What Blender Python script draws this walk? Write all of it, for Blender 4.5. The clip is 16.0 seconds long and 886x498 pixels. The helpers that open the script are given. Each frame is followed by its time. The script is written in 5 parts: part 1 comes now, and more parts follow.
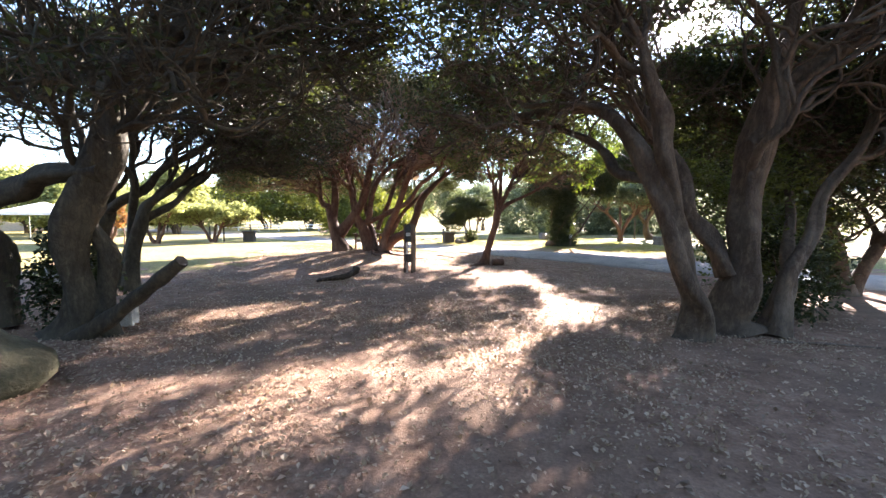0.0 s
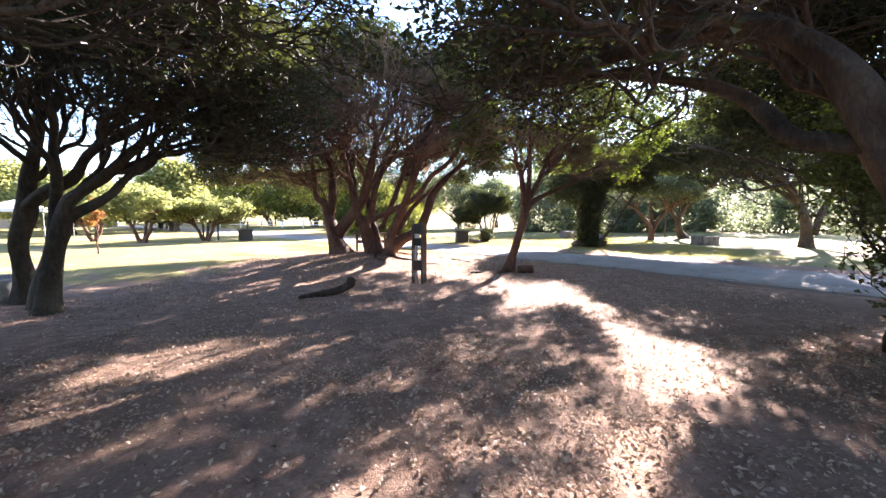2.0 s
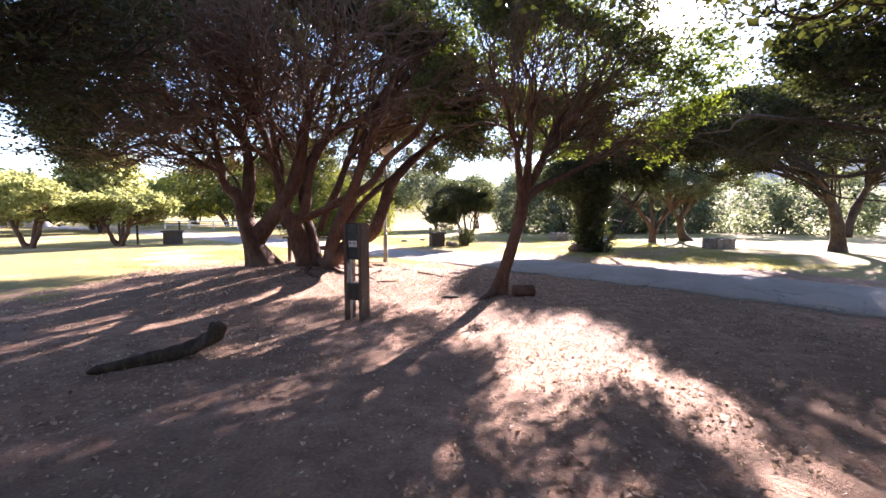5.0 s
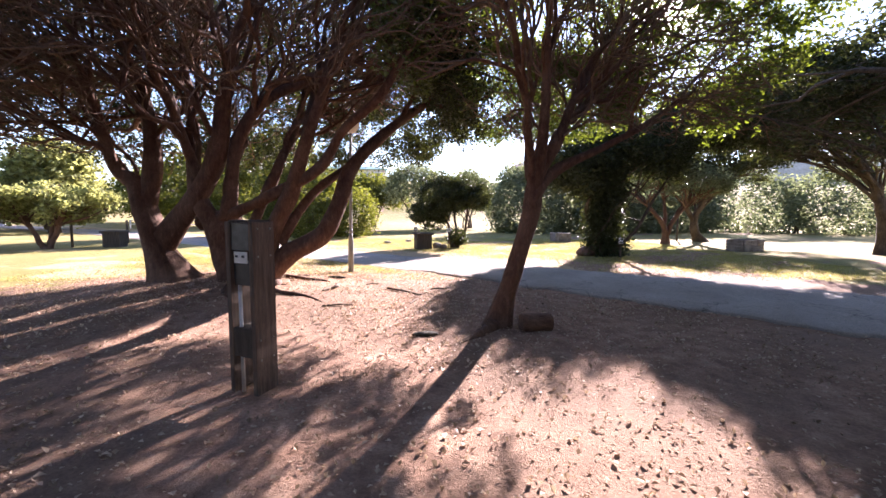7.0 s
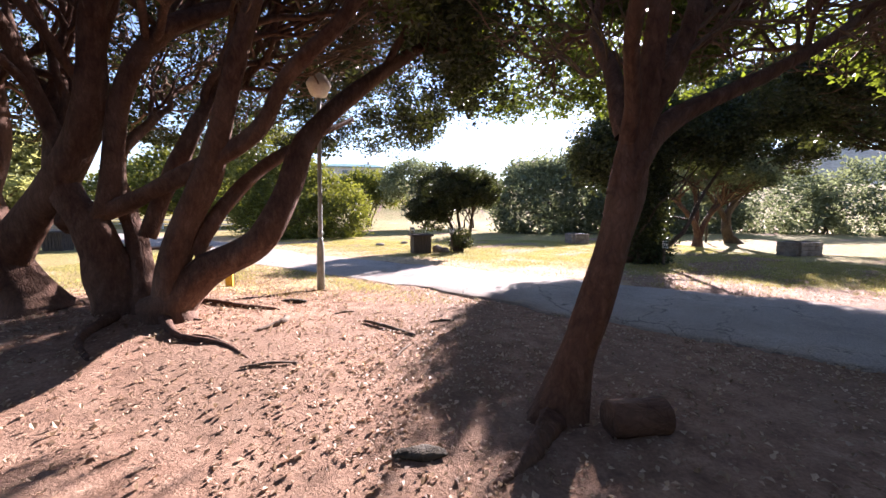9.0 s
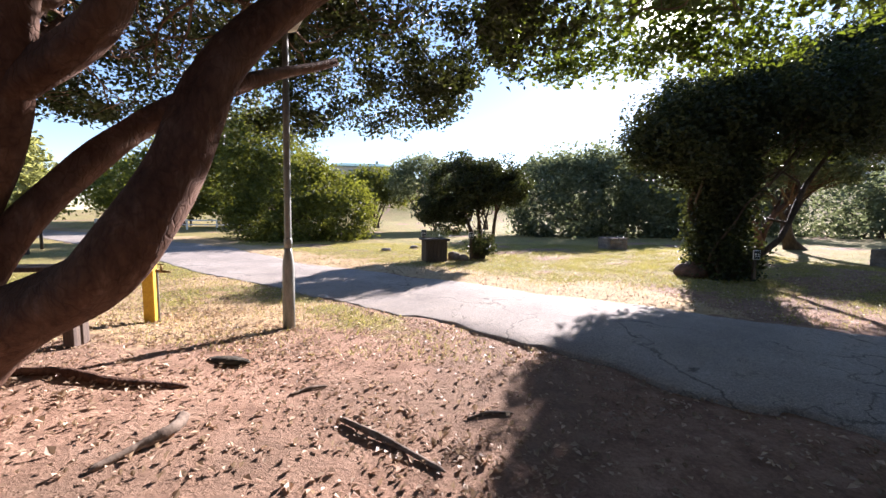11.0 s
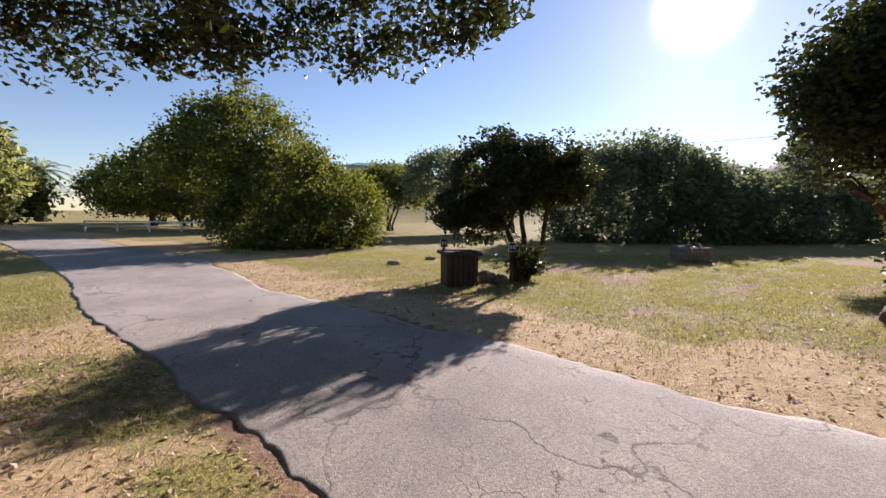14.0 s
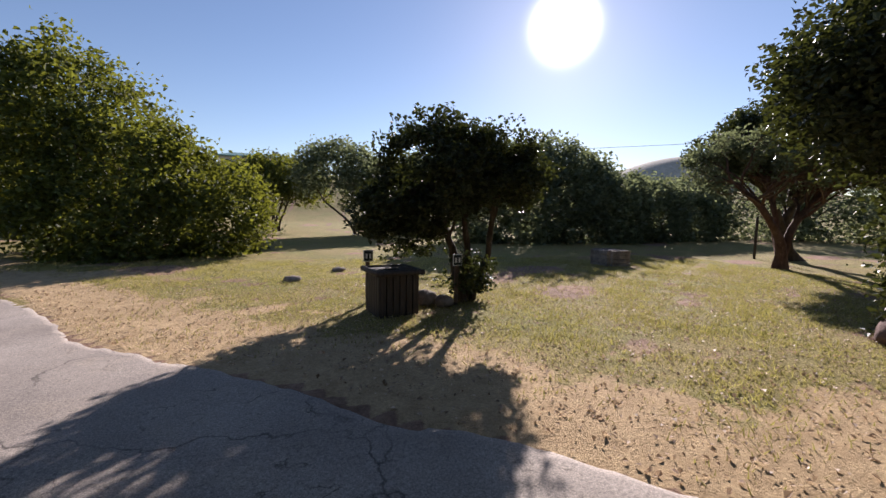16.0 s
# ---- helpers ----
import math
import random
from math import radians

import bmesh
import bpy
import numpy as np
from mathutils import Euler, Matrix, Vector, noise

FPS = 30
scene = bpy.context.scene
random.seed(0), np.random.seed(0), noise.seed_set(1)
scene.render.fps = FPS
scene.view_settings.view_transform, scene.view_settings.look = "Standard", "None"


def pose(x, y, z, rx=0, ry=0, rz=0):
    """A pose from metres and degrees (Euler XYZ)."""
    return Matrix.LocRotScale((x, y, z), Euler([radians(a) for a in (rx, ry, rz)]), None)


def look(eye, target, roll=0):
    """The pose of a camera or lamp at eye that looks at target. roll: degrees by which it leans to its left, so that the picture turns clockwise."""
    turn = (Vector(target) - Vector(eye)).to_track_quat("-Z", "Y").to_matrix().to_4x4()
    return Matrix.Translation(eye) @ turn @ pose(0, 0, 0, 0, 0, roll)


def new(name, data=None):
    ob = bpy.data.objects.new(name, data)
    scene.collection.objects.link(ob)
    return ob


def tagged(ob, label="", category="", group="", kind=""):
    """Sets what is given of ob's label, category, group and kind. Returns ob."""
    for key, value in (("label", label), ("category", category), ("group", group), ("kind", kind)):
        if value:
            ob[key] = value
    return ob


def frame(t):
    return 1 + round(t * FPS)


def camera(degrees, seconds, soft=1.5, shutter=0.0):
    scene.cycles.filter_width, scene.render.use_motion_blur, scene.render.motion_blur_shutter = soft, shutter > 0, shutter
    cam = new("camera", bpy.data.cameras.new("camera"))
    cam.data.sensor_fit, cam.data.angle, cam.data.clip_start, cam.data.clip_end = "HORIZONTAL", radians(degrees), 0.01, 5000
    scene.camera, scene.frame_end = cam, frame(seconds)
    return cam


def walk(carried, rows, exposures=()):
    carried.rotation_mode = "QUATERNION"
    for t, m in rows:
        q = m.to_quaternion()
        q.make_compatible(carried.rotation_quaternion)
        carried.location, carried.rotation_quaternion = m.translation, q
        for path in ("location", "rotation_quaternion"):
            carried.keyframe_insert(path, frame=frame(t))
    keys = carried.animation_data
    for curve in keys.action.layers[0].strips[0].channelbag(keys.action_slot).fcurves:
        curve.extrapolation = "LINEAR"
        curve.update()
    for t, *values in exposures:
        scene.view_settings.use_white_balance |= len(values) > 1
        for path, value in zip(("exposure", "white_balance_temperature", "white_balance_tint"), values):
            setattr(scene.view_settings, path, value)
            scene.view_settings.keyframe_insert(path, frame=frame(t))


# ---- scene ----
cam = camera(96.2, 16.0, soft=1.5)
METRES, EYE, TILT, LEAN, TURN = 20.5, 1.5, 0.0, 0.0, 0.0
ROWS = [
    (0.0, 0.0, 0.0, 0.0, 0.02, -4.65, -0.28),
    (0.5, 0.0002, 0.0298, 0.0027, 0.85, -4.78, -0.27),
    (1.0, -0.0031, 0.0585, 0.0046, 1.29, -4.98, -0.26),
    (1.5, -0.0056, 0.0889, 0.0027, 1.42, -5.16, -0.28),
    (2.0, -0.01, 0.1204, 0.0016, 1.39, -5.21, -0.25),
    (2.5, -0.0115, 0.1529, -0.0001, 1.28, -5.19, -0.3),
    (3.0, -0.0126, 0.1853, -0.0005, 1.04, -5.17, -0.31),
    (3.5, -0.009, 0.2159, -0.0012, 0.53, -5.16, -0.32),
    (4.0, -0.0037, 0.2475, -0.0018, -0.24, -5.13, -0.32),
    (6.5, 0.0207, 0.4133, -0.008, -2.36, -5.11, -0.38),
    (7.0, 0.0242, 0.4459, -0.0083, -2.43, -5.19, -0.36),
    (7.5, 0.025, 0.4795, -0.0084, -2.49, -5.24, -0.33),
    (8.0, 0.0262, 0.513, -0.0095, -2.61, -5.33, -0.35),
    (10.5, 0.0192, 0.668, -0.0134, -2.0, -5.13, -0.61),
    (11.0, 0.0168, 0.7, -0.0136, -1.31, -5.13, -0.56),
    (11.5, 0.0176, 0.7328, -0.0134, -0.41, -5.09, -0.51),
    (12.0, 0.0177, 0.7654, -0.0138, 0.5, -5.06, -0.49),
    (12.5, 0.0199, 0.798, -0.0139, 1.17, -5.0, -0.48),
    (13.0, 0.0184, 0.8291, -0.014, 1.6, -4.97, -0.52),
    (13.5, 0.0162, 0.8592, -0.0137, 1.69, -4.99, -0.55),
    (14.0, 0.0097, 0.886, -0.0127, 1.29, -5.01, -0.57),
    (14.5, 0.0036, 0.9115, -0.0116, -0.11, -5.02, -0.63),
    (15.0, -0.0029, 0.9378, -0.0087, -3.11, -5.1, -0.65),
    (15.5, -0.0115, 0.9624, -0.0076, -7.82, -5.15, -0.79),
    (16.0, -0.0211, 0.9898, -0.0076, -14.37, -5.17, -1.04),
]
EXPOSURES = [(0.0, 3.75, 6300, 18), (1.5, 3.6, 6050, 20), (4.0, 3.3, 6200, 29), (8.0, 2.7, 6200, 32), (11.0, 2.05, 6050, 23), (13.0, 1.46, 6150, 23), (16.0, 1.02, 6250, 23)]
walk(cam, [(t, pose(0, 0, EYE, TILT, LEAN, TURN) @ pose(METRES * x, METRES * y, METRES * z, 90 + pitch, roll, yaw)) for t, x, y, z, yaw, pitch, roll in ROWS], EXPOSURES)

# ---------------------------------------------------------------- light
SUN_EL, SUN_AZ = radians(23.4), radians(30.2)
SUN_DIR = Vector((math.sin(SUN_AZ) * math.cos(SUN_EL), math.cos(SUN_AZ) * math.cos(SUN_EL), math.sin(SUN_EL)))
SUN_STRENGTH, SKY_STRENGTH = 4.9, 0.06

world = bpy.data.worlds.new("sky")
scene.world = world
world.use_nodes = True
wn, wl = world.node_tree.nodes, world.node_tree.links
wn.clear()
sky = wn.new("ShaderNodeTexSky")
sky.sky_type, sky.sun_disc = "NISHITA", False
sky.sun_elevation, sky.sun_rotation = SUN_EL, SUN_AZ
sky.air_density, sky.dust_density, sky.ozone_density = 1.0, 0.1, 1.8
# sun glare and a bright aureole of thin haze, painted into the sky colour
coord = wn.new("ShaderNodeTexCoord")
dot = wn.new("ShaderNodeVectorMath"); dot.operation = "DOT_PRODUCT"
dot.inputs[1].default_value = SUN_DIR
wl.new(coord.outputs["Generated"], dot.inputs[0])
def wmath(op, a, b):
    n = wn.new("ShaderNodeMath"); n.operation = op; n.use_clamp = False
    for i, v in enumerate((a, b)):
        if isinstance(v, (int, float)):
            n.inputs[i].default_value = v
        else:
            wl.new(v, n.inputs[i])
    return n.outputs[0]
pos = wmath("MAXIMUM", dot.outputs["Value"], 0.0)
glow = wmath("ADD", wmath("MULTIPLY", wmath("POWER", pos, 1500.0), 200.0), wmath("ADD", wmath("MULTIPLY", wmath("POWER", pos, 70.0), 0.8), wmath("MULTIPLY", wmath("POWER", pos, 12.0), 0.09)))
tint = wn.new("ShaderNodeVectorMath"); tint.operation = "SCALE"
tint.inputs[0].default_value = (1.0, 0.96, 0.9)
wl.new(glow, tint.inputs["Scale"])
add = wn.new("ShaderNodeVectorMath"); add.operation = "ADD"
wl.new(sky.outputs[0], add.inputs[0]); wl.new(tint.outputs[0], add.inputs[1])
bg = wn.new("ShaderNodeBackground"); bg.inputs["Strength"].default_value = SKY_STRENGTH
wl.new(add.outputs[0], bg.inputs["Color"])
wout = wn.new("ShaderNodeOutputWorld")
wl.new(bg.outputs[0], wout.inputs["Surface"])

sun = new("sun", bpy.data.lights.new("sun", "SUN"))
sun.data.energy, sun.data.angle, sun.data.color = SUN_STRENGTH, radians(0.55), (1.0, 0.94, 0.86)
sun.matrix_world = look(SUN_DIR * 60, (0, 0, 0))


# ---------------------------------------------------------------- materials
def material(name, rough=0.8, spec=0.3):
    m = bpy.data.materials.new(name)
    m.use_nodes = True
    b = m.node_tree.nodes["Principled BSDF"]
    b.inputs["Roughness"].default_value = rough
    b.inputs["Specular IOR Level"].default_value = spec
    return m, m.node_tree.nodes, m.node_tree.links, b


def ramp(nodes, links, source, stops):
    r = nodes.new("ShaderNodeValToRGB")
    while len(r.color_ramp.elements) < len(stops):
        r.color_ramp.elements.new(0.5)
    for e, (p, c) in zip(r.color_ramp.elements, stops):
        e.position, e.color = p, (*c, 1)
    links.new(source, r.inputs[0])
    return r.outputs[0]


def noise_tex(nodes, links, scale, detail=6, rough=0.6, vector=None, stretch=None):
    n = nodes.new("ShaderNodeTexNoise")
    n.inputs["Scale"].default_value, n.inputs["Detail"].default_value, n.inputs["Roughness"].default_value = scale, detail, rough
    if vector is None:
        vector = nodes.new("ShaderNodeTexCoord").outputs["Object"]
    if stretch:
        mp = nodes.new("ShaderNodeMapping")
        mp.inputs["Scale"].default_value = stretch
        links.new(vector, mp.inputs[0])
        vector = mp.outputs[0]
    links.new(vector, n.inputs["Vector"])
    return n.outputs["Fac"]


def mix(nodes, links, fac, a, b, blend="MIX"):
    n = nodes.new("ShaderNodeMix")
    n.data_type, n.blend_type = "RGBA", blend
    for sock, v in ((n.inputs[0], fac), (n.inputs[6], a), (n.inputs[7], b)):
        if isinstance(v, (int, float)):
            sock.default_value = v
        elif isinstance(v, tuple):
            sock.default_value = (*v, 1)
        else:
            links.new(v, sock)
    return n.outputs[2]


def bump(nodes, links, b, height, strength=0.5, distance=0.02):
    n = nodes.new("ShaderNodeBump")
    n.inputs["Strength"].default_value, n.inputs["Distance"].default_value = strength, distance
    links.new(height, n.inputs["Height"])
    links.new(n.outputs[0], b.inputs["Normal"])


def simple(name, c1, c2, scale=8, rough=0.75, spec=0.3, relief=0.3, dist=0.01, metal=0.0, stretch=None):
    """A surface with two colours in soft grain, fine speckle and relief."""
    m, n, l, b = material(name, rough, spec)
    f = noise_tex(n, l, scale, 8, 0.65, stretch=stretch)
    g = noise_tex(n, l, scale * 9, 3, 0.6, stretch=stretch)
    c = ramp(n, l, f, [(0.32, c1), (0.68, c2)])
    c = mix(n, l, 0.35, c, ramp(n, l, g, [(0.35, (0.25, 0.25, 0.25)), (0.65, (0.75, 0.75, 0.75))]), "OVERLAY")
    l.new(c, b.inputs["Base Color"])
    b.inputs["Metallic"].default_value = metal
    bump(n, l, b, g, relief, dist)
    return m


def bark(name, dark, mid, pale):
    m, n, l, b = material(name, 0.85, 0.2)
    co = n.new("ShaderNodeTexCoord").outputs["Object"]
    broad = noise_tex(n, l, 1.7, 5, 0.6, co)
    grain = noise_tex(n, l, 14, 9, 0.7, co, (1, 1, 0.35))
    v = n.new("ShaderNodeTexVoronoi")
    v.feature = "DISTANCE_TO_EDGE"
    v.inputs["Scale"].default_value = 22
    mp = n.new("ShaderNodeMapping")
    mp.inputs["Scale"].default_value = (1, 1, 0.3)
    warp = n.new("ShaderNodeVectorMath"); warp.operation = "MULTIPLY_ADD"
    wn_ = n.new("ShaderNodeTexNoise"); wn_.inputs["Scale"].default_value = 5.0
    l.new(co, wn_.inputs["Vector"]); l.new(wn_.outputs["Color"], warp.inputs[0])
    warp.inputs[1].default_value = (0.22, 0.22, 0.22); l.new(co, warp.inputs[2])
    l.new(warp.outputs[0], mp.inputs[0]); l.new(mp.outputs[0], v.inputs["Vector"])
    crack = ramp(n, l, v.outputs["Distance"], [(0.0, (0, 0, 0)), (0.16, (1, 1, 1))])
    c = ramp(n, l, grain, [(0.25, dark), (0.55, mid), (0.8, pale)])
    c = mix(n, l, ramp(n, l, broad, [(0.45, (0, 0, 0)), (0.75, (0.6, 0.6, 0.6))]), c, pale)
    c = mix(n, l, 0.2, c, crack, "MULTIPLY")
    l.new(c, b.inputs["Base Color"])
    h = mix(n, l, 0.75, crack, grain)
    bump(n, l, b, h, 0.7, 0.022)
    return m


def foliage(name, dark, light, glow_through, gloss=0.35, share=0.42):
    """Leaves: a glossy upper skin and light that shines through; each leaf differs."""
    m, n, l, b = material(name, gloss, 0.5 if gloss < 0.5 else 0.2)
    rnd = n.new("ShaderNodeNewGeometry").outputs["Random Per Island"]
    big = noise_tex(n, l, 0.8, 3)
    c = ramp(n, l, rnd, [(0.0, dark), (0.7, light), (0.97, tuple(min(1, x * 1.5) for x in light))])
    c = mix(n, l, 0.5, c, ramp(n, l, big, [(0.35, (0.3, 0.3, 0.3)), (0.7, (0.72, 0.7, 0.6))]), "OVERLAY")
    l.new(c, b.inputs["Base Color"])
    t = n.new("ShaderNodeBsdfTranslucent")
    tc = ramp(n, l, rnd, [(0.0, tuple(x * 0.6 for x in glow_through)), (1.0, glow_through)])
    l.new(tc, t.inputs["Color"])
    s = n.new("ShaderNodeMixShader")
    s.inputs[0].default_value = share
    l.new(b.outputs[0], s.inputs[1]); l.new(t.outputs[0], s.inputs[2])
    l.new(s.outputs[0], n["Material Output"].inputs["Surface"])
    return m


M = {
    "bark_red": bark("bark_red", (0.045, 0.022, 0.014), (0.115, 0.06, 0.038), (0.23, 0.145, 0.1)),
    # bark_red lightened: scattered sun on the fine twigs is in the colour
    "bark_twig_lit": bark("bark_twig_lit", (0.075, 0.046, 0.028), (0.17, 0.11, 0.068), (0.29, 0.2, 0.135)),
    "bark_dark": bark("bark_dark", (0.024, 0.02, 0.014), (0.066, 0.054, 0.037), (0.15, 0.128, 0.086)),
    "bark_grey": bark("bark_grey", (0.026, 0.018, 0.012), (0.075, 0.054, 0.037), (0.17, 0.135, 0.098)),
    "leaf_dark": foliage("leaf_dark", (0.016, 0.023, 0.012), (0.04, 0.05, 0.023), (0.2, 0.23, 0.04), 0.5, 0.12),
    # copy of leaf_dark, its colour brightened for the sunlit crown edge
    "leaf_lit": foliage("leaf_lit", (0.018, 0.026, 0.012), (0.045, 0.062, 0.022), (0.34, 0.44, 0.03), 0.4, 0.25),
    "leaf_bush": foliage("leaf_bush", (0.02, 0.032, 0.012), (0.075, 0.092, 0.028), (0.38, 0.4, 0.04), 0.6, 0.27),
    # far leaves: bright haze painted in as paler colours
    "leaf_hazed": foliage("leaf_hazed", (0.06, 0.075, 0.05), (0.14, 0.16, 0.105), (0.28, 0.32, 0.14), 0.8, 0.4),
    "leaf_pale": foliage("leaf_pale", (0.10, 0.11, 0.04), (0.2, 0.21, 0.09), (0.5, 0.5, 0.15), 0.8, 0.5),
    "leaf_rust": foliage("leaf_rust", (0.2, 0.08, 0.02), (0.36, 0.18, 0.05), (0.5, 0.22, 0.05), 0.6, 0.4),
    "timber": simple("timber", (0.06, 0.04, 0.03), (0.16, 0.115, 0.085), 5, 0.7, 0.3, 0.4, 0.006, stretch=(6, 6, 0.5)),
    "timber_dark": simple("timber_dark", (0.03, 0.024, 0.02), (0.09, 0.07, 0.055), 5, 0.7, 0.3, 0.4, 0.006, stretch=(6, 6, 0.5)),
    "steel_dark": simple("steel_dark", (0.03, 0.032, 0.034), (0.07, 0.072, 0.075), 12, 0.45, 0.5, 0.1, 0.003, 0.3),
    "plastic_white": simple("plastic_white", (0.55, 0.55, 0.53), (0.75, 0.75, 0.72), 9, 0.4, 0.5, 0.05, 0.002),
    "plastic_black": simple("plastic_black", (0.012, 0.012, 0.013), (0.03, 0.03, 0.032), 20, 0.4, 0.5, 0.1, 0.002),
    "galvanised": simple("galvanised", (0.16, 0.17, 0.15), (0.33, 0.33, 0.29), 7, 0.55, 0.4, 0.25, 0.004, 0.25, stretch=(3, 3, 0.6)),
    "yellow_paint": simple("yellow_paint", (0.62, 0.33, 0.015), (0.78, 0.47, 0.03), 10, 0.55, 0.4, 0.25, 0.004),
    "brass": simple("brass", (0.16, 0.1, 0.04), (0.3, 0.2, 0.08), 20, 0.4, 0.5, 0.1, 0.002, 0.8),
    "lamp_shade": simple("lamp_shade", (0.55, 0.5, 0.4), (0.72, 0.68, 0.58), 6, 0.4, 0.5, 0.05, 0.002),
    "concrete": simple("concrete", (0.24, 0.22, 0.2), (0.42, 0.4, 0.36), 6, 0.9, 0.2, 0.5, 0.01),
    "stone": simple("stone", (0.13, 0.10, 0.08), (0.32, 0.27, 0.22), 4, 0.9, 0.2, 0.6, 0.02),
    "boulder": simple("boulder", (0.05, 0.045, 0.025), (0.17, 0.14, 0.085), 3, 0.9, 0.2, 0.8, 0.03),
    "red_rock": simple("red_rock", (0.07, 0.042, 0.035), (0.2, 0.125, 0.1), 5, 0.9, 0.2, 0.7, 0.02),
    "wood_cut": simple("wood_cut", (0.12, 0.085, 0.06), (0.24, 0.175, 0.12), 9, 0.8, 0.2, 0.3, 0.006),
    "sign_white": simple("sign_white", (0.7, 0.7, 0.68), (0.82, 0.82, 0.8), 10, 0.5, 0.4, 0.05, 0.002),
    "sign_dark": simple("sign_dark", (0.012, 0.02, 0.02), (0.03, 0.04, 0.04), 10, 0.5, 0.4, 0.05, 0.002),
    "roof_pale": simple("roof_pale", (0.6, 0.6, 0.58), (0.78, 0.78, 0.76), 3, 0.6, 0.3, 0.1, 0.01),
    "roof_tile": simple("roof_tile", (0.2, 0.14, 0.11), (0.34, 0.25, 0.2), 3, 0.8, 0.3, 0.3, 0.02),
    "roof_green": simple("roof_green", (0.12, 0.24, 0.22), (0.2, 0.34, 0.32), 3, 0.6, 0.3, 0.1, 0.01),
    "plaster": simple("plaster", (0.42, 0.38, 0.33), (0.58, 0.54, 0.48), 2, 0.9, 0.2, 0.2, 0.01),
    "glass_dark": simple("glass_dark", (0.03, 0.035, 0.04), (0.06, 0.065, 0.07), 3, 0.1, 0.6, 0.0, 0.001),
    "red_cloth": simple("red_cloth", (0.6, 0.02, 0.05), (0.75, 0.05, 0.09), 4, 0.8, 0.2, 0.2, 0.01),
    # hill colour is lightened to stand in for distant haze
    "hill": simple("hill", (0.36, 0.32, 0.25), (0.5, 0.46, 0.37), 0.03, 0.95, 0.1, 0.2, 0.3),
    "twig": simple("twig", (0.1, 0.07, 0.05), (0.26, 0.2, 0.15), 12, 0.9, 0.2, 0.4, 0.005),
}


def ground_material():
    m, n, l, b = material("earth_and_grass", 0.95, 0.12)
    co = n.new("ShaderNodeTexCoord").outputs["Object"]
    broad = noise_tex(n, l, 0.45, 5, 0.6, co)
    mid = noise_tex(n, l, 4.5, 7, 0.65, co)
    fine = noise_tex(n, l, 38, 6, 0.7, co)
    soil = ramp(n, l, mid, [(0.3, (0.172, 0.1, 0.065)), (0.5, (0.305, 0.186, 0.125)), (0.72, (0.435, 0.287, 0.197))])
    soil = mix(n, l, ramp(n, l, broad, [(0.42, (0, 0, 0)), (0.62, (0.8, 0.8, 0.8))]), soil, (0.21, 0.137, 0.093))
    sand = ramp(n, l, mid, [(0.3, (0.34, 0.235, 0.125)), (0.7, (0.5, 0.365, 0.205))])
    lawn = ramp(n, l, fine, [(0.3, (0.1, 0.085, 0.028)), (0.5, (0.25, 0.2, 0.075)), (0.75, (0.45, 0.345, 0.155))])
    green = ramp(n, l, fine, [(0.3, (0.06, 0.09, 0.02)), (0.7, (0.2, 0.24, 0.06))])
    at = n.new("ShaderNodeAttribute"); at.attribute_name = "cover"
    sep = n.new("ShaderNodeSeparateXYZ")
    l.new(at.outputs["Vector"], sep.inputs[0])
    lawn = mix(n, l, ramp(n, l, broad, [(0.45, (0, 0, 0)), (0.65, (0.4, 0.4, 0.4))]), lawn, green)
    def masked(value, grain_amount):
        k = n.new("ShaderNodeMath"); k.operation = "MULTIPLY_ADD"
        l.new(mid, k.inputs[0]); k.inputs[1].default_value = grain_amount
        l.new(value, k.inputs[2])
        return ramp(n, l, k.outputs[0], [(0.5 + grain_amount * 0.36, (0, 0, 0)), (0.5 + grain_amount * 0.6, (1, 1, 1))])
    base = mix(n, l, masked(sep.outputs["Y"], 0.6), soil, sand)
    base = mix(n, l, masked(sep.outputs["X"], 0.9), base, lawn)
    speck = ramp(n, l, fine, [(0.3, (0.2, 0.2, 0.2)), (0.7, (0.8, 0.8, 0.8))])
    base = mix(n, l, 0.5, base, speck, "OVERLAY")
    l.new(base, b.inputs["Base Color"])
    bump(n, l, b, mix(n, l, 0.6, mid, fine), 0.9, 0.035)
    return m


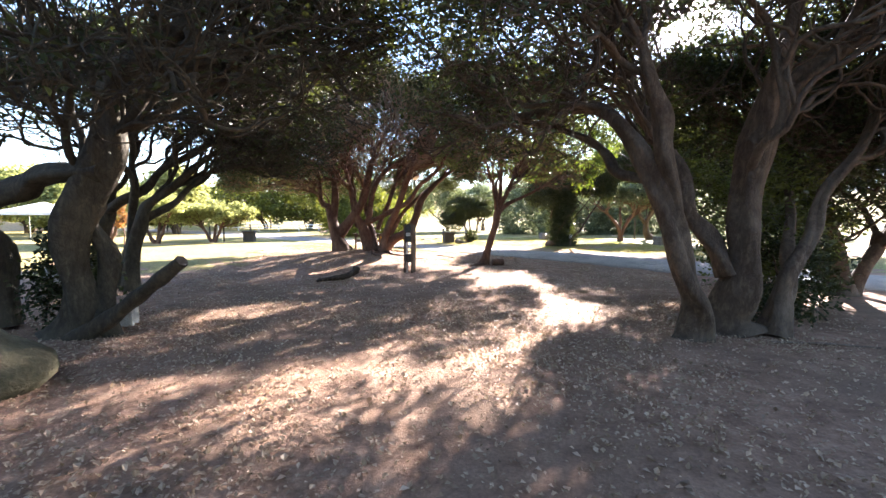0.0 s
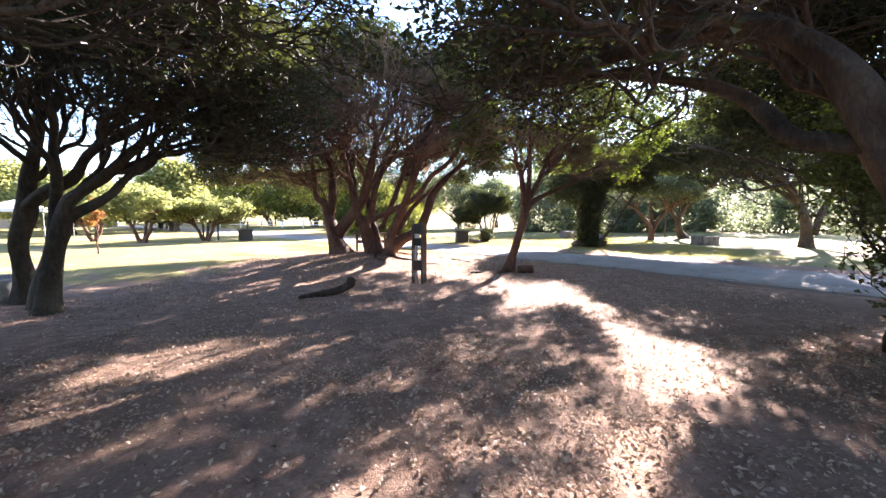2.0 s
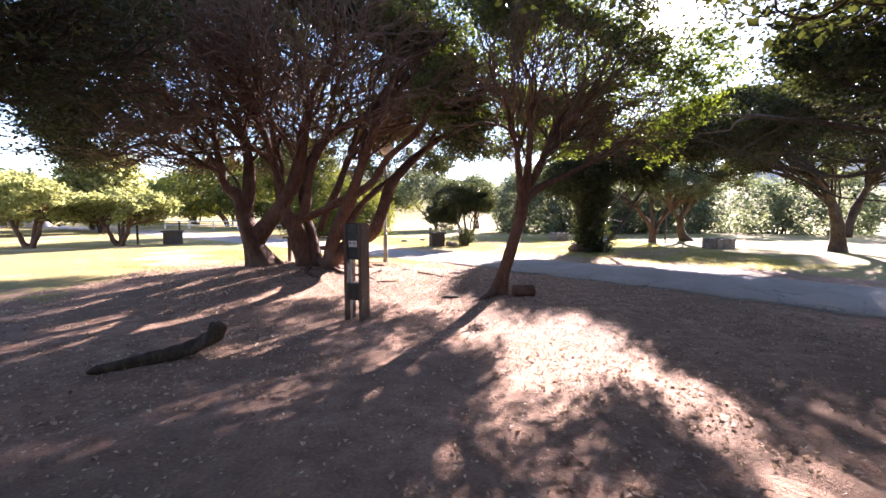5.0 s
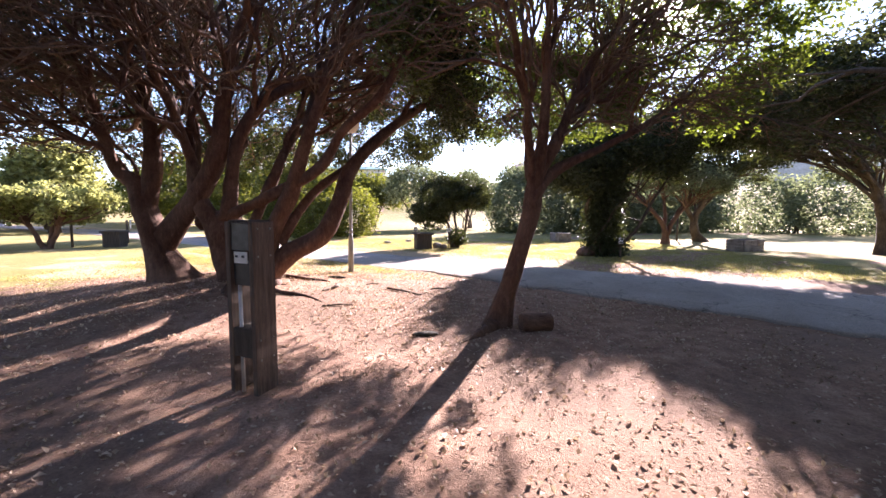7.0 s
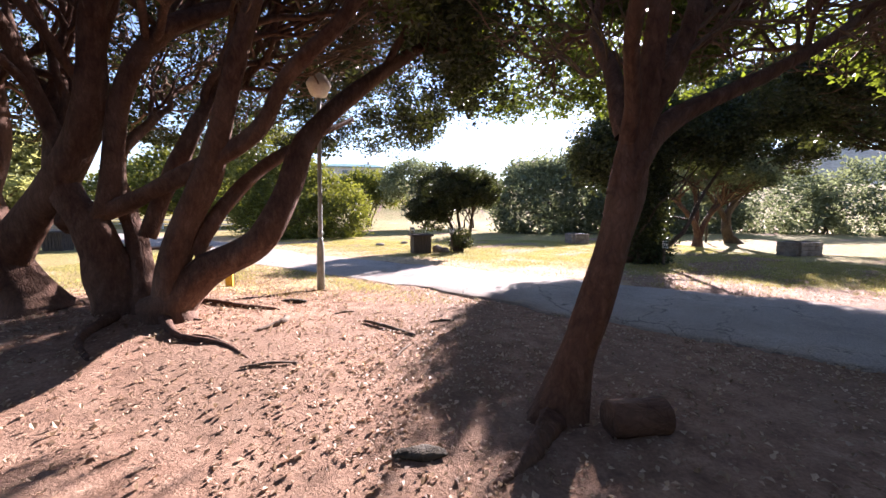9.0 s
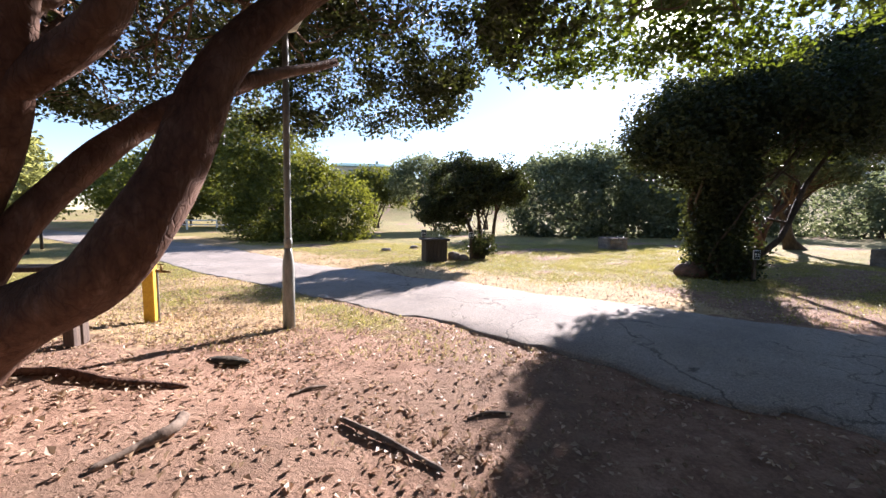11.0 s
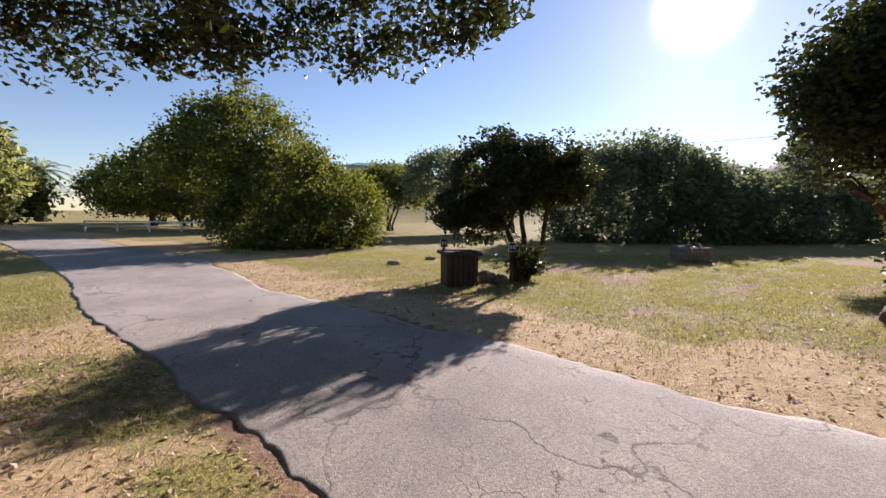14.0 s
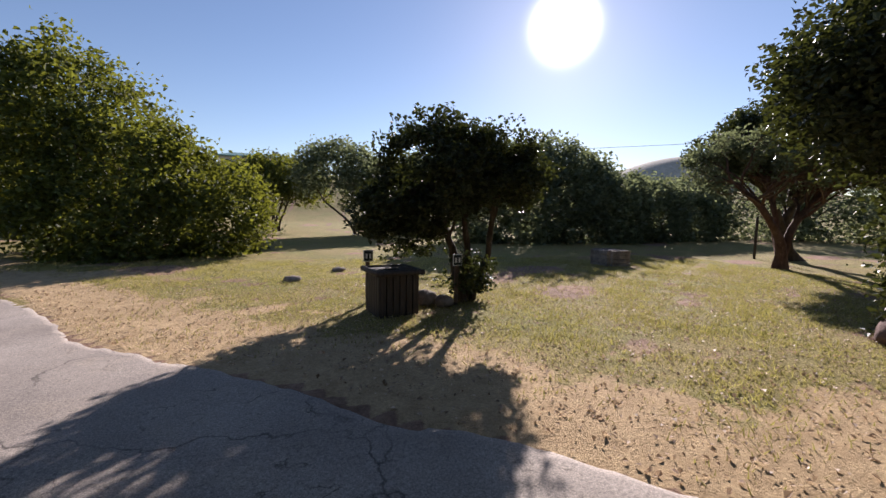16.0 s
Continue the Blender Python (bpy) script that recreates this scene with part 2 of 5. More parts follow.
def road_material():
    """Old asphalt: pale aggregate in grey binder, dusty patches, darker mends and branching cracks."""
    m, n, l, b = material("worn_asphalt", 0.9, 0.2)
    co = n.new("ShaderNodeTexCoord").outputs["Object"]
    broad = noise_tex(n, l, 0.7, 5, 0.6, co)
    patch = noise_tex(n, l, 2.6, 6, 0.65, co)
    fine = noise_tex(n, l, 55, 5, 0.8, co)
    c = ramp(n, l, broad, [(0.3, (0.235, 0.205, 0.178)), (0.7, (0.37, 0.325, 0.28))])
    c = mix(n, l, ramp(n, l, patch, [(0.5, (0, 0, 0)), (0.72, (0.5, 0.5, 0.5))]), c, (0.4, 0.34, 0.27))
    g = n.new("ShaderNodeTexVoronoi")
    g.inputs["Scale"].default_value = 120
    l.new(co, g.inputs["Vector"])
    chips = ramp(n, l, g.outputs["Distance"], [(0.1, (0.78, 0.76, 0.73)), (0.42, (0.5, 0.5, 0.5)), (0.7, (0.2, 0.2, 0.2))])
    c = mix(n, l, 0.4, c, chips, "OVERLAY")
    c = mix(n, l, 0.7, c, ramp(n, l, fine, [(0.35, (0.24, 0.24, 0.24)), (0.65, (0.8, 0.78, 0.76))]), "OVERLAY")
    nz = n.new("ShaderNodeTexNoise"); nz.inputs["Scale"].default_value = 2.4; nz.inputs["Detail"].default_value = 5
    l.new(co, nz.inputs["Vector"])
    def cracks(scale, width):
        v = n.new("ShaderNodeTexVoronoi")
        v.feature = "DISTANCE_TO_EDGE"
        v.inputs["Scale"].default_value = scale
        w = n.new("ShaderNodeVectorMath"); w.operation = "MULTIPLY_ADD"
        l.new(nz.outputs["Color"], w.inputs[0]); w.inputs[1].default_value = (0.9, 0.9, 0.9); l.new(co, w.inputs[2])
        l.new(w.outputs[0], v.inputs["Vector"])
        return ramp(n, l, v.outputs["Distance"], [(0.0, (0, 0, 0)), (width, (1, 1, 1))])
    long = cracks(0.5, 0.012)
    crazed = mix(n, l, ramp(n, l, patch, [(0.52, (0, 0, 0)), (0.6, (1, 1, 1))]), (1.0, 1.0, 1.0), cracks(2.6, 0.03))
    crack = mix(n, l, 1.0, long, crazed, "MULTIPLY")
    thin = ramp(n, l, broad, [(0.38, (0.05, 0.05, 0.05)), (0.52, (0.75, 0.75, 0.75))])
    c = mix(n, l, thin, c, mix(n, l, 0.85, c, crack, "MULTIPLY"))
    l.new(c, b.inputs["Base Color"])
    bump(n, l, b, mix(n, l, 0.4, chips, crack), 0.4, 0.008)
    return m


M["ground"] = ground_material()
M["road"] = road_material()
M["grass"] = foliage("grass_blades", (0.13, 0.12, 0.035), (0.36, 0.31, 0.12), (0.55, 0.5, 0.14), 0.6, 0.4)
M["litter"] = foliage("dry_leaves", (0.22, 0.14, 0.09), (0.5, 0.38, 0.28), (0.5, 0.36, 0.22), 0.5, 0.35)


# ---------------------------------------------------------------- mesh helpers
def mesh_np(name, verts, faces, mat, smooth=False):
    """A mesh from arrays: n x 3 corners and m x k faces."""
    verts, faces = np.asarray(verts, np.float32), np.asarray(faces, np.int32)
    me = bpy.data.meshes.new(name)
    m, k = faces.shape
    me.vertices.add(len(verts)); me.vertices.foreach_set("co", verts.ravel())
    me.loops.add(m * k); me.loops.foreach_set("vertex_index", faces.ravel())
    me.polygons.add(m)
    me.polygons.foreach_set("loop_start", np.arange(0, m * k, k, dtype=np.int32))
    me.polygons.foreach_set("loop_total", np.full(m, k, np.int32))
    me.polygons.foreach_set("use_smooth", np.full(m, smooth))
    me.update(calc_edges=True)
    me.materials.append(mat)
    return me


def part(name, bm, mat, parent=None, label="", smooth=False):
    """One mesh object from a bmesh (or a mesh), under a thing or a part."""
    if isinstance(bm, bpy.types.Mesh):
        me = bm
    else:
        me = bpy.data.meshes.new(name)
        bm.to_mesh(me); bm.free()
        me.materials.append(mat)
        if smooth:
            me.polygons.foreach_set("use_smooth", np.full(len(me.polygons), True))
    ob = new(name, me)
    if parent:
        ob.parent = parent
    return tagged(ob, label)


def thing(name, label, category, m=None, group="", kind=""):
    ob = new(name)
    ob.empty_display_size = 0.1
    if m is not None:
        ob.matrix_world = m
    return tagged(ob, label, category, group, kind)


def box(sx, sy, sz, x=0, y=0, z=0, bev=0.008, bm=None, rz=0.0):
    """A bevelled box that stands on z."""
    out = bm or bmesh.new()
    one = bmesh.new()
    bmesh.ops.create_cube(one, size=1, matrix=Matrix.Diagonal((sx, sy, sz, 1)))
    if bev:
        bmesh.ops.bevel(one, geom=one.edges[:], offset=bev, segments=2, affect="EDGES", profile=0.6)
    bmesh.ops.transform(one, matrix=pose(x, y, z + sz / 2, 0, 0, rz), verts=one.verts)
    tmp = bpy.data.meshes.new("tmp")
    one.to_mesh(tmp); one.free()
    out.from_mesh(tmp)
    bpy.data.meshes.remove(tmp)
    return out


def lathe(profile, sides=20, bm=None, m=None):
    """A turned body from (radius, height) pairs."""
    out = bm or bmesh.new()
    rings = []
    for r, z in profile:
        ring = [out.verts.new((r * math.cos(a), r * math.sin(a), z)) for a in (2 * math.pi * i / sides for i in range(sides))]
        if m is not None:
            for v in ring:
                v.co = m @ v.co
        rings.append(ring)
    for a, b in zip(rings, rings[1:]):
        for i in range(sides):
            out.faces.new((a[i], a[(i + 1) % sides], b[(i + 1) % sides], b[i]))
    out.faces.new(rings[-1]); out.faces.new(rings[0][::-1])
    return out


def rock(sx, sy, sz, seed, detail=3, rough=0.25):
    bm = bmesh.new()
    bmesh.ops.create_icosphere(bm, subdivisions=detail, radius=1)
    off = Vector((seed * 7.3, seed * 3.1, seed * 1.7))
    for v in bm.verts:
        d = 1 + rough * noise.noise(v.co * 1.3 + off) + rough * 0.45 * noise.noise(v.co * 3.4 + off)
        v.co = Vector((v.co.x * sx * d, v.co.y * sy * d, v.co.z * sz * d))
    return bm


# ---------------------------------------------------------------- lie of the land
NEAR_EDGE = [(60, -42), (30, -11), (16, 4.0), (11.5, 8.6), (8.3, 12.0), (7.3, 13.0), (5.7, 14.6), (4.1, 15.9), (2.95, 17.0), (2.0, 17.85), (1.13, 18.75), (0.44, 19.4),
             (-0.9, 20.4), (-2.5, 21.7), (-3.2, 22.2), (-4.7, 23.3), (-6.7, 25.1), (-8.0, 26.4), (-12.7, 30.2), (-20, 35.5), (-40, 48), (-120, 90)]
FAR_EDGE = [(60, -36), (30, -6), (18, 7.6), (13.5, 12.4), (9.5, 16.0), (7, 18.0), (5.0, 19.4), (3.3, 20.5), (2.3, 21.1), (1.56, 21.8), (0.99, 22.34), (0.43, 22.8), (-1.03, 24.1),
            (-2.1, 24.75), (-3.6, 26.0), (-5.3, 28.0), (-8.0, 31.0), (-12.5, 34.0), (-18, 38.2), (-27.6, 43.8), (-45, 54), (-120, 96)]
_n = np.array(NEAR_EDGE[::-1], float)
_f = np.array(FAR_EDGE[::-1], float)


def near_y(x):
    return np.interp(x, _n[:, 0], _n[:, 1])


def far_y(x):
    return np.interp(x, _f[:, 0], _f[:, 1])


def waves(x, y, s=1.0, seed=0.0):
    """Soft uneven rise and fall, about -1 to 1."""
    return (np.sin(x * 1.3 * s + 1.7 * np.sin(y * 0.7 * s + seed)) + np.sin(y * 1.1 * s + 1.3 * np.sin(x * 0.9 * s + 2 * seed) + 1.0) + 0.6 * np.sin((x + y) * 2.3 * s + seed * 3) + 0.6 * np.sin((x - 1.4 * y) * 2.9 * s + seed)) / 3.2


LEVELS = np.array([(-60, 0.0), (0, 0.0), (5, -0.1), (9, -0.22), (12.5, -0.3), (15, -0.24), (18, -0.2), (22, -0.2), (27, -0.27), (36, -0.27), (60, -0.2), (120, -0.1), (300, 1)])


def ground_z(x, y):
    x, y = np.asarray(x, float), np.asarray(y, float)
    z = np.interp(y, LEVELS[:, 0], LEVELS[:, 1]) + 0.018 * waves(x, y, 0.8) + 0.3 * np.exp(-((x + 3.5) ** 2 + (y - 16.6) ** 2) / 6.0) + 9.5 * smooth(78, 114, y) * smooth(-45, -15, x) * smooth(400, 200, y)
    return z


def gz(x, y):
    return float(ground_z(x, y))


def smooth(a, b, v):
    t = np.clip((v - a) / (b - a), 0, 1)
    return t * t * (3 - 2 * t)


def cover(x, y):
    """How much lawn and how much pale sand lie at a place."""
    ny, fy = near_y(x), far_y(x)
    beyond = (y - fy) * 0.72
    side = (ny - y) * 0.72
    lawn_far = smooth(0.2, 2.8, beyond + 0.9 * waves(x, y, 0.9, 2))
    lawn_near = smooth(-0.5, 3.0, (-x - 6.0) + 0.25 * (y - 14) + 1.2 * waves(x, y, 0.6, 4)) * smooth(12, 17, y - 0.25 * x)
    verge = 1.0 * smooth(2.2, 0.2, np.abs(side - 1.0)) * smooth(2.5, -1.5, x) * (0.5 + 0.5 * waves(x, y, 1.4, 1))
    lawn = np.where(y > fy, lawn_far, np.maximum(lawn_near, verge))
    bald = np.maximum(np.maximum(smooth(0.25, 0.7, waves(x, y, 0.55, 6)), 0.8 * smooth(0.3, 0.75, waves(x, y, 1.7, 9))), 0.7 * smooth(0.3, 0.7, waves(x, y, 4.3, 7)))
    lawn = lawn * (1 - 0.85 * bald)
    sand = np.where(y > fy, smooth(4.5, 0.4, beyond) * smooth(6, 3.5, x), 0.0) + np.where(y < ny, 0.75 * smooth(1.2, -2.5, x) * smooth(15.5, 20, y), 0)
    return np.clip(lawn, 0, 1), np.clip(sand, 0, 1)


def axis(lo, hi, step, reach, grow=1.22):
    v = list(np.arange(lo, hi, step))
    s, up, down = step, hi, lo
    while up < reach:
        v.append(up); s *= grow; up += s
    s = step
    while down > -reach:
        s *= grow; down -= s; v.insert(0, down)
    return np.array(v)


def build_ground():
    xs, ys = axis(-12, 14, 0.18, 3500), axis(-2, 36, 0.18, 3500)
    X, Y = np.meshgrid(xs, ys)
    Z = ground_z(X, Y)
    under = (Y > near_y(X) + 0.3) & (Y < far_y(X) - 0.25)
    near = (np.abs(X) < 16) & (Y > -4) & (Y < 40)
    rough = np.sin(X * 7.1 + 3 * np.sin(Y * 5.3)) * np.sin(Y * 6.7 + 2 * np.sin(X * 4.1))
    Z = Z + np.where(near, 0.012 * rough, 0) - np.where(under, 0.06, 0)
    w, h = len(xs), len(ys)
    i = np.arange(w * h).reshape(h, w)
    F = np.stack([i[:-1, :-1], i[:-1, 1:], i[1:, 1:], i[1:, :-1]], -1).reshape(-1, 4)
    me = mesh_np("ground", np.stack([X, Y, Z], -1).reshape(-1, 3), F, M["ground"], True)
    lawn, sand = cover(X, Y)
    at = me.attributes.new("cover", "FLOAT_VECTOR", "POINT")
    at.data.foreach_set("vector", np.stack([lawn, sand, np.zeros_like(lawn)], -1).astype(np.float32).ravel())
    tagged(new("ground", me), "bare brown earth with fallen leaves and dry patchy lawn", "ground", kind="structure")


def build_road():
    """A worn asphalt strip, a little proud of the earth, its near edge broken away."""
    xs = np.concatenate([np.arange(-120, -12, 1.0), np.arange(-12, 12, 0.07), np.arange(12, 60, 1.0)])
    rg = np.random.default_rng(5)
    jag = np.convolve(rg.normal(0, 1, len(xs)), np.ones(5) / 5, "same") * 0.085 + 0.07 * np.sin(xs * 4.1 + np.sin(xs * 9)) + 0.05 * np.sin(xs * 1.7 + 1)
    jag2 = np.convolve(rg.normal(0, 1, len(xs)), np.ones(9) / 9, "same") * 0.16 + 0.08 * np.sin(xs * 2.3)
    jag = jag * (0.3 + 0.7 * smooth(-3.2, -1.0, xs))
    n0, f0 = near_y(xs) + jag, far_y(xs) + jag2
    cross = np.array([0, 0.004, 0.02, 0.06, 0.15, 0.3, 0.5, 0.7, 0.85, 0.95, 0.985, 1.0])
    lift = np.array([-0.12, 0.03, 0.042, 0.062, 0.07, 0.08, 0.085, 0.075, 0.06, 0.045, 0.02, -0.06])
    Y = n0[:, None] + (f0 - n0)[:, None] * cross[None]
    X = np.repeat(xs[:, None], len(cross), 1)
    proud = np.where(lift > 0, 0.2 + 0.8 * smooth(-0.2, 1.4, X), 1.0)
    Z = ground_z(X, Y) + lift[None] * proud + 0.006 * waves(X, Y, 3)
    h, w = X.shape
    i = np.arange(w * h).reshape(h, w)
    F = np.stack([i[:-1, :-1], i[1:, :-1], i[1:, 1:], i[:-1, 1:]], -1).reshape(-1, 4)
    me = mesh_np("road", np.stack([X, Y, Z], -1).reshape(-1, 3), F, M["road"], True)
    tagged(new("road", me), "worn grey asphalt lane with cracks and crumbling edges", "road", kind="structure")


build_ground()
build_road()


# ---------------------------------------------------------------- trees
def spline(points, n):
    """A smooth line through control points (rows of x, y, z, r)."""
    p = np.asarray(points, float)
    if len(p) == 2:
        p = np.stack([p[0], (p[0] + p[1]) / 2, p[1]])
    q = np.vstack([2 * p[0] - p[1], p, 2 * p[-1] - p[-2]])
    u = np.linspace(0, len(p) - 1 - 1e-6, n)
    k = u.astype(int)
    t = (u - k)[:, None]
    a, b, c, d = q[k], q[k + 1], q[k + 2], q[k + 3]
    return 0.5 * (2 * b + (c - a) * t + (2 * a - 5 * b + 4 * c - d) * t ** 2 + (3 * b - a - 3 * c + d) * t ** 3)


class Wood:
    """Collects tapered tubes into one mesh."""
    def __init__(self):
        self.v, self.f, self.n = [], [], 0

    def tube(self, pts, rad, sides, flute=0.0, phase=0.0):
        pts, rad = np.asarray(pts), np.asarray(rad)
        n = len(pts)
        tan = np.gradient(pts, axis=0)
        tan /= np.linalg.norm(tan, axis=1)[:, None] + 1e-9
        ref = np.array([0.31, 0.87, 0.38]) if abs(tan[0][1]) < 0.8 else np.array([0.9, 0.1, 0.3])
        side = np.cross(tan, ref); side /= np.linalg.norm(side, axis=1)[:, None] + 1e-9
        other = np.cross(tan, side)
        a = np.arange(sides) * 2 * math.pi / sides
        r = rad[:, None] * np.ones(sides)[None]
        if flute:
            s = np.arange(n)[:, None]
            r = r * (1 + flute * np.sin(3 * a[None] + phase + s * 0.22) + flute * 0.7 * np.sin(2 * a[None] - phase + s * 0.35) + flute * 0.5 * np.sin(5 * a[None] + s * 0.6 + 2 * phase))
        ring = pts[:, None] + r[..., None] * (np.cos(a)[None, :, None] * side[:, None] + np.sin(a)[None, :, None] * other[:, None])
        i = self.n + np.arange(n * sides).reshape(n, sides)
        j = np.roll(i, -1, 1)
        self.v.append(ring.reshape(-1, 3))
        self.f.append(np.stack([i[:-1], j[:-1], j[1:], i[1:]], -1).reshape(-1, 4))
        self.n += n * sides

    def tubes(self, pts, rad, sides):
        """Many tubes of equal length at once: b x n x 3 points, b x n radii."""
        b, n = rad.shape
        tan = np.gradient(pts, axis=1)
        tan /= np.linalg.norm(tan, axis=2)[..., None] + 1e-9
        ref = np.where(np.abs(tan[:, :1, 1:2]) < 0.8, np.array([0.31, 0.87, 0.38]), np.array([0.9, 0.1, 0.3]))
        side = np.cross(tan, ref); side /= np.linalg.norm(side, axis=2)[..., None] + 1e-9
        other = np.cross(tan, side)
        a = np.arange(sides) * 2 * math.pi / sides
        ring = pts[:, :, None] + rad[:, :, None, None] * (np.cos(a)[:, None] * side[:, :, None] + np.sin(a)[:, None] * other[:, :, None])
        i = self.n + np.arange(b * n * sides).reshape(b, n, sides)
        j = np.roll(i, -1, 2)
        self.v.append(ring.reshape(-1, 3))
        self.f.append(np.stack([i[:, :-1], j[:, :-1], j[:, 1:], i[:, 1:]], -1).reshape(-1, 4))
        self.n += b * n * sides

    def mesh(self, name, mat):
        return mesh_np(name, np.concatenate(self.v), np.concatenate(self.f), mat, True)


def leaf_mesh(name, centres, size, rg, mat, upward=0.5, droop=0.0, wide=1.0):
    """Folded leaf blades, one round each centre."""
    n = len(centres)
    d = rg.normal(0, 1, (n, 3)); d[:, 2] = d[:, 2] * 0.6 - droop
    d /= np.linalg.norm(d, axis=1)[:, None]
    up = rg.normal(0, 1, (n, 3)) * (1 - upward); up[:, 2] += upward
    s = np.cross(d, up); s /= np.linalg.norm(s, axis=1)[:, None] + 1e-9
    nor = np.cross(s, d)
    ln = size * rg.uniform(0.65, 1.25, n)[:, None]
    wd = ln * wide * rg.uniform(0.26, 0.36, n)[:, None]
    a = centres - d * ln / 2
    c = centres + d * ln / 2 - nor * ln * 0.12
    b = centres + s * wd + nor * wd * 0.35 - d * ln * 0.05
    e = centres - s * wd + nor * wd * 0.35 - d * ln * 0.05
    V = np.stack([a, b, c, e], 1).reshape(-1, 3)
    F = np.arange(4 * n).reshape(n, 4)
    return mesh_np(name, V, F, mat)


def shell(rg, lobes, n, low=-0.35, inner=0.7):
    """Points near the outer skin of a crown made of ellipsoid lobes (x, y, z, rx, ry, rz)."""
    low = np.array([l[6] if len(l) > 6 else low for l in lobes], float)
    L = np.array([l[:6] for l in lobes], float)
    wt = (L[:, 3] * L[:, 4] + L[:, 3] * L[:, 5] + L[:, 4] * L[:, 5])
    k = rg.choice(len(L), n * 3, p=wt / wt.sum())
    d = rg.normal(0, 1, (n * 3, 3)); d /= np.linalg.norm(d, axis=1)[:, None]
    ok = d[:, 2] > low[k]
    k, d = k[ok], d[ok]
    lump = 1 + 0.13 * np.sin(d[:, 0] * 5 + k * 2.1 + 2 * np.sin(d[:, 1] * 4)) * np.sin(d[:, 2] * 6 + d[:, 1] * 3 + k)
    p = L[k, :3] + d * L[k, 3:] * (rg.uniform(inner, 1.0, len(d)) * lump)[:, None]
    inside = np.zeros(len(p), bool)
    for j in range(len(L)):
        q = (p - L[j, :3]) / L[j, 3:]
        inside |= (np.sum(q * q, 1) < inner * inner * 0.8) & (k != j)
    return p[~inside][:n]


def pull_in(p, lobes):
    """Brings stray points back into the nearest lobe."""
    L = np.array([l[:6] for l in lobes], float)
    q = (p[:, None] - L[None, :, :3]) / L[None, :, 3:]
    r = np.sqrt(np.sum(q * q, 2))
    j = r.argmin(1)
    rr = r[np.arange(len(p)), j]
    fix = rr > 1
    out = p.copy()
    out[fix] = L[j[fix], :3] + (q[fix, j[fix]] / rr[fix][:, None]) * L[j[fix], 3:]
    return out


def grow(rg, p0, t0, p1, n, wiggle):
    """A limb that leaves p0 along t0 and ends at p1."""
    ln = np.linalg.norm(p1 - p0) + 1e-6
    out = (p1 - p0) / ln
    t1 = out * 0.8 + np.array([0, 0, 0.25]) + rg.normal(0, 0.3, 3)
    u = np.linspace(0, 1, n)[:, None]
    h = (2 * u ** 3 - 3 * u ** 2 + 1) * p0 + (u ** 3 - 2 * u ** 2 + u) * t0 * ln * 0.9 + (-2 * u ** 3 + 3 * u ** 2) * p1 + (u ** 3 - u ** 2) * t1 * ln * 0.7
    ph = rg.uniform(0, 6.28, (2, 3))
    h += np.sin(u * math.pi) * wiggle * ln * (np.sin(u * 7 + ph[0]) * 0.6 + np.sin(u * 15 + ph[1]) * 0.35)
    return h


def branch_net(rg, starts, crown, centre, r_min, reach, jitter, clear):
    """Boughs that wind and fork again and again until they leave the crown; one batch of (points, radii, first limb, end) for each forking."""
    C = np.array([l[:6] for l in crown], float)
    P, D = np.array([s[0] for s in starts]), np.array([s[1] for s in starts])
    R, K = np.array([s[2] for s in starts]), np.arange(len(starts))
    unit = lambda v: v / (np.linalg.norm(v, axis=1)[:, None] + 1e-9)
    n = 5
    batches = []
    for gen in range(12):
        m = len(P)
        if not m:
            break
        ln = (reach * rg.uniform(0.6, 1.15, m) * (0.22 + 8.5 * R))[:, None]
        away = unit((P - centre) * np.array([1, 1, 0.6]))
        bend = rg.normal(0, 0.09, (m, 3))
        pts = [P]
        for i in range(n):
            low = (P[:, 2] < clear(P[:, 0], P[:, 1]) + 0.15) & (D[:, 2] < 0.3)
            D = D + rg.normal(0, jitter, (m, 3)) + bend + away * 0.08
            D[:, 2] += np.where(low, 0.3, 0.015)
            D = unit(D)
            P = P + D * ln / n
            pts.append(P)
        pts = np.stack(pts, 1)
        gone = (((P[:, None] - C[None, :, :3]) / C[None, :, 3:]) ** 2).sum(2).min(1) > 1.0
        end = gone | (R < r_min) | (gen == 11)
        keep = P[:, 2] > clear(P[:, 0], P[:, 1]) - 0.12
        rad = R[:, None] * (1 - np.linspace(0, 1, n + 1)[None] * np.where(end, 0.5, 0.12)[:, None])
        batches.append((pts[keep], rad[keep], K[keep], end[keep]))
        go = keep & ~end
        P, D, R, K = P[go], D[go], R[go], K[go]
        m = len(P)
        side = unit(np.cross(D, rg.normal(0, 1, (m, 3))))
        a, b = rg.uniform(0.1, 0.4, m)[:, None], rg.uniform(0.35, 0.85, m)[:, None]
        D = np.concatenate([D * np.cos(a) + side * np.sin(a), D * np.cos(b) - side * np.sin(b)])
        P, K = np.concatenate([P, P]), np.concatenate([K, K])
        R = np.concatenate([R * rg.uniform(0.8, 0.88, m), R * rg.uniform(0.56, 0.78, m)])
    return batches


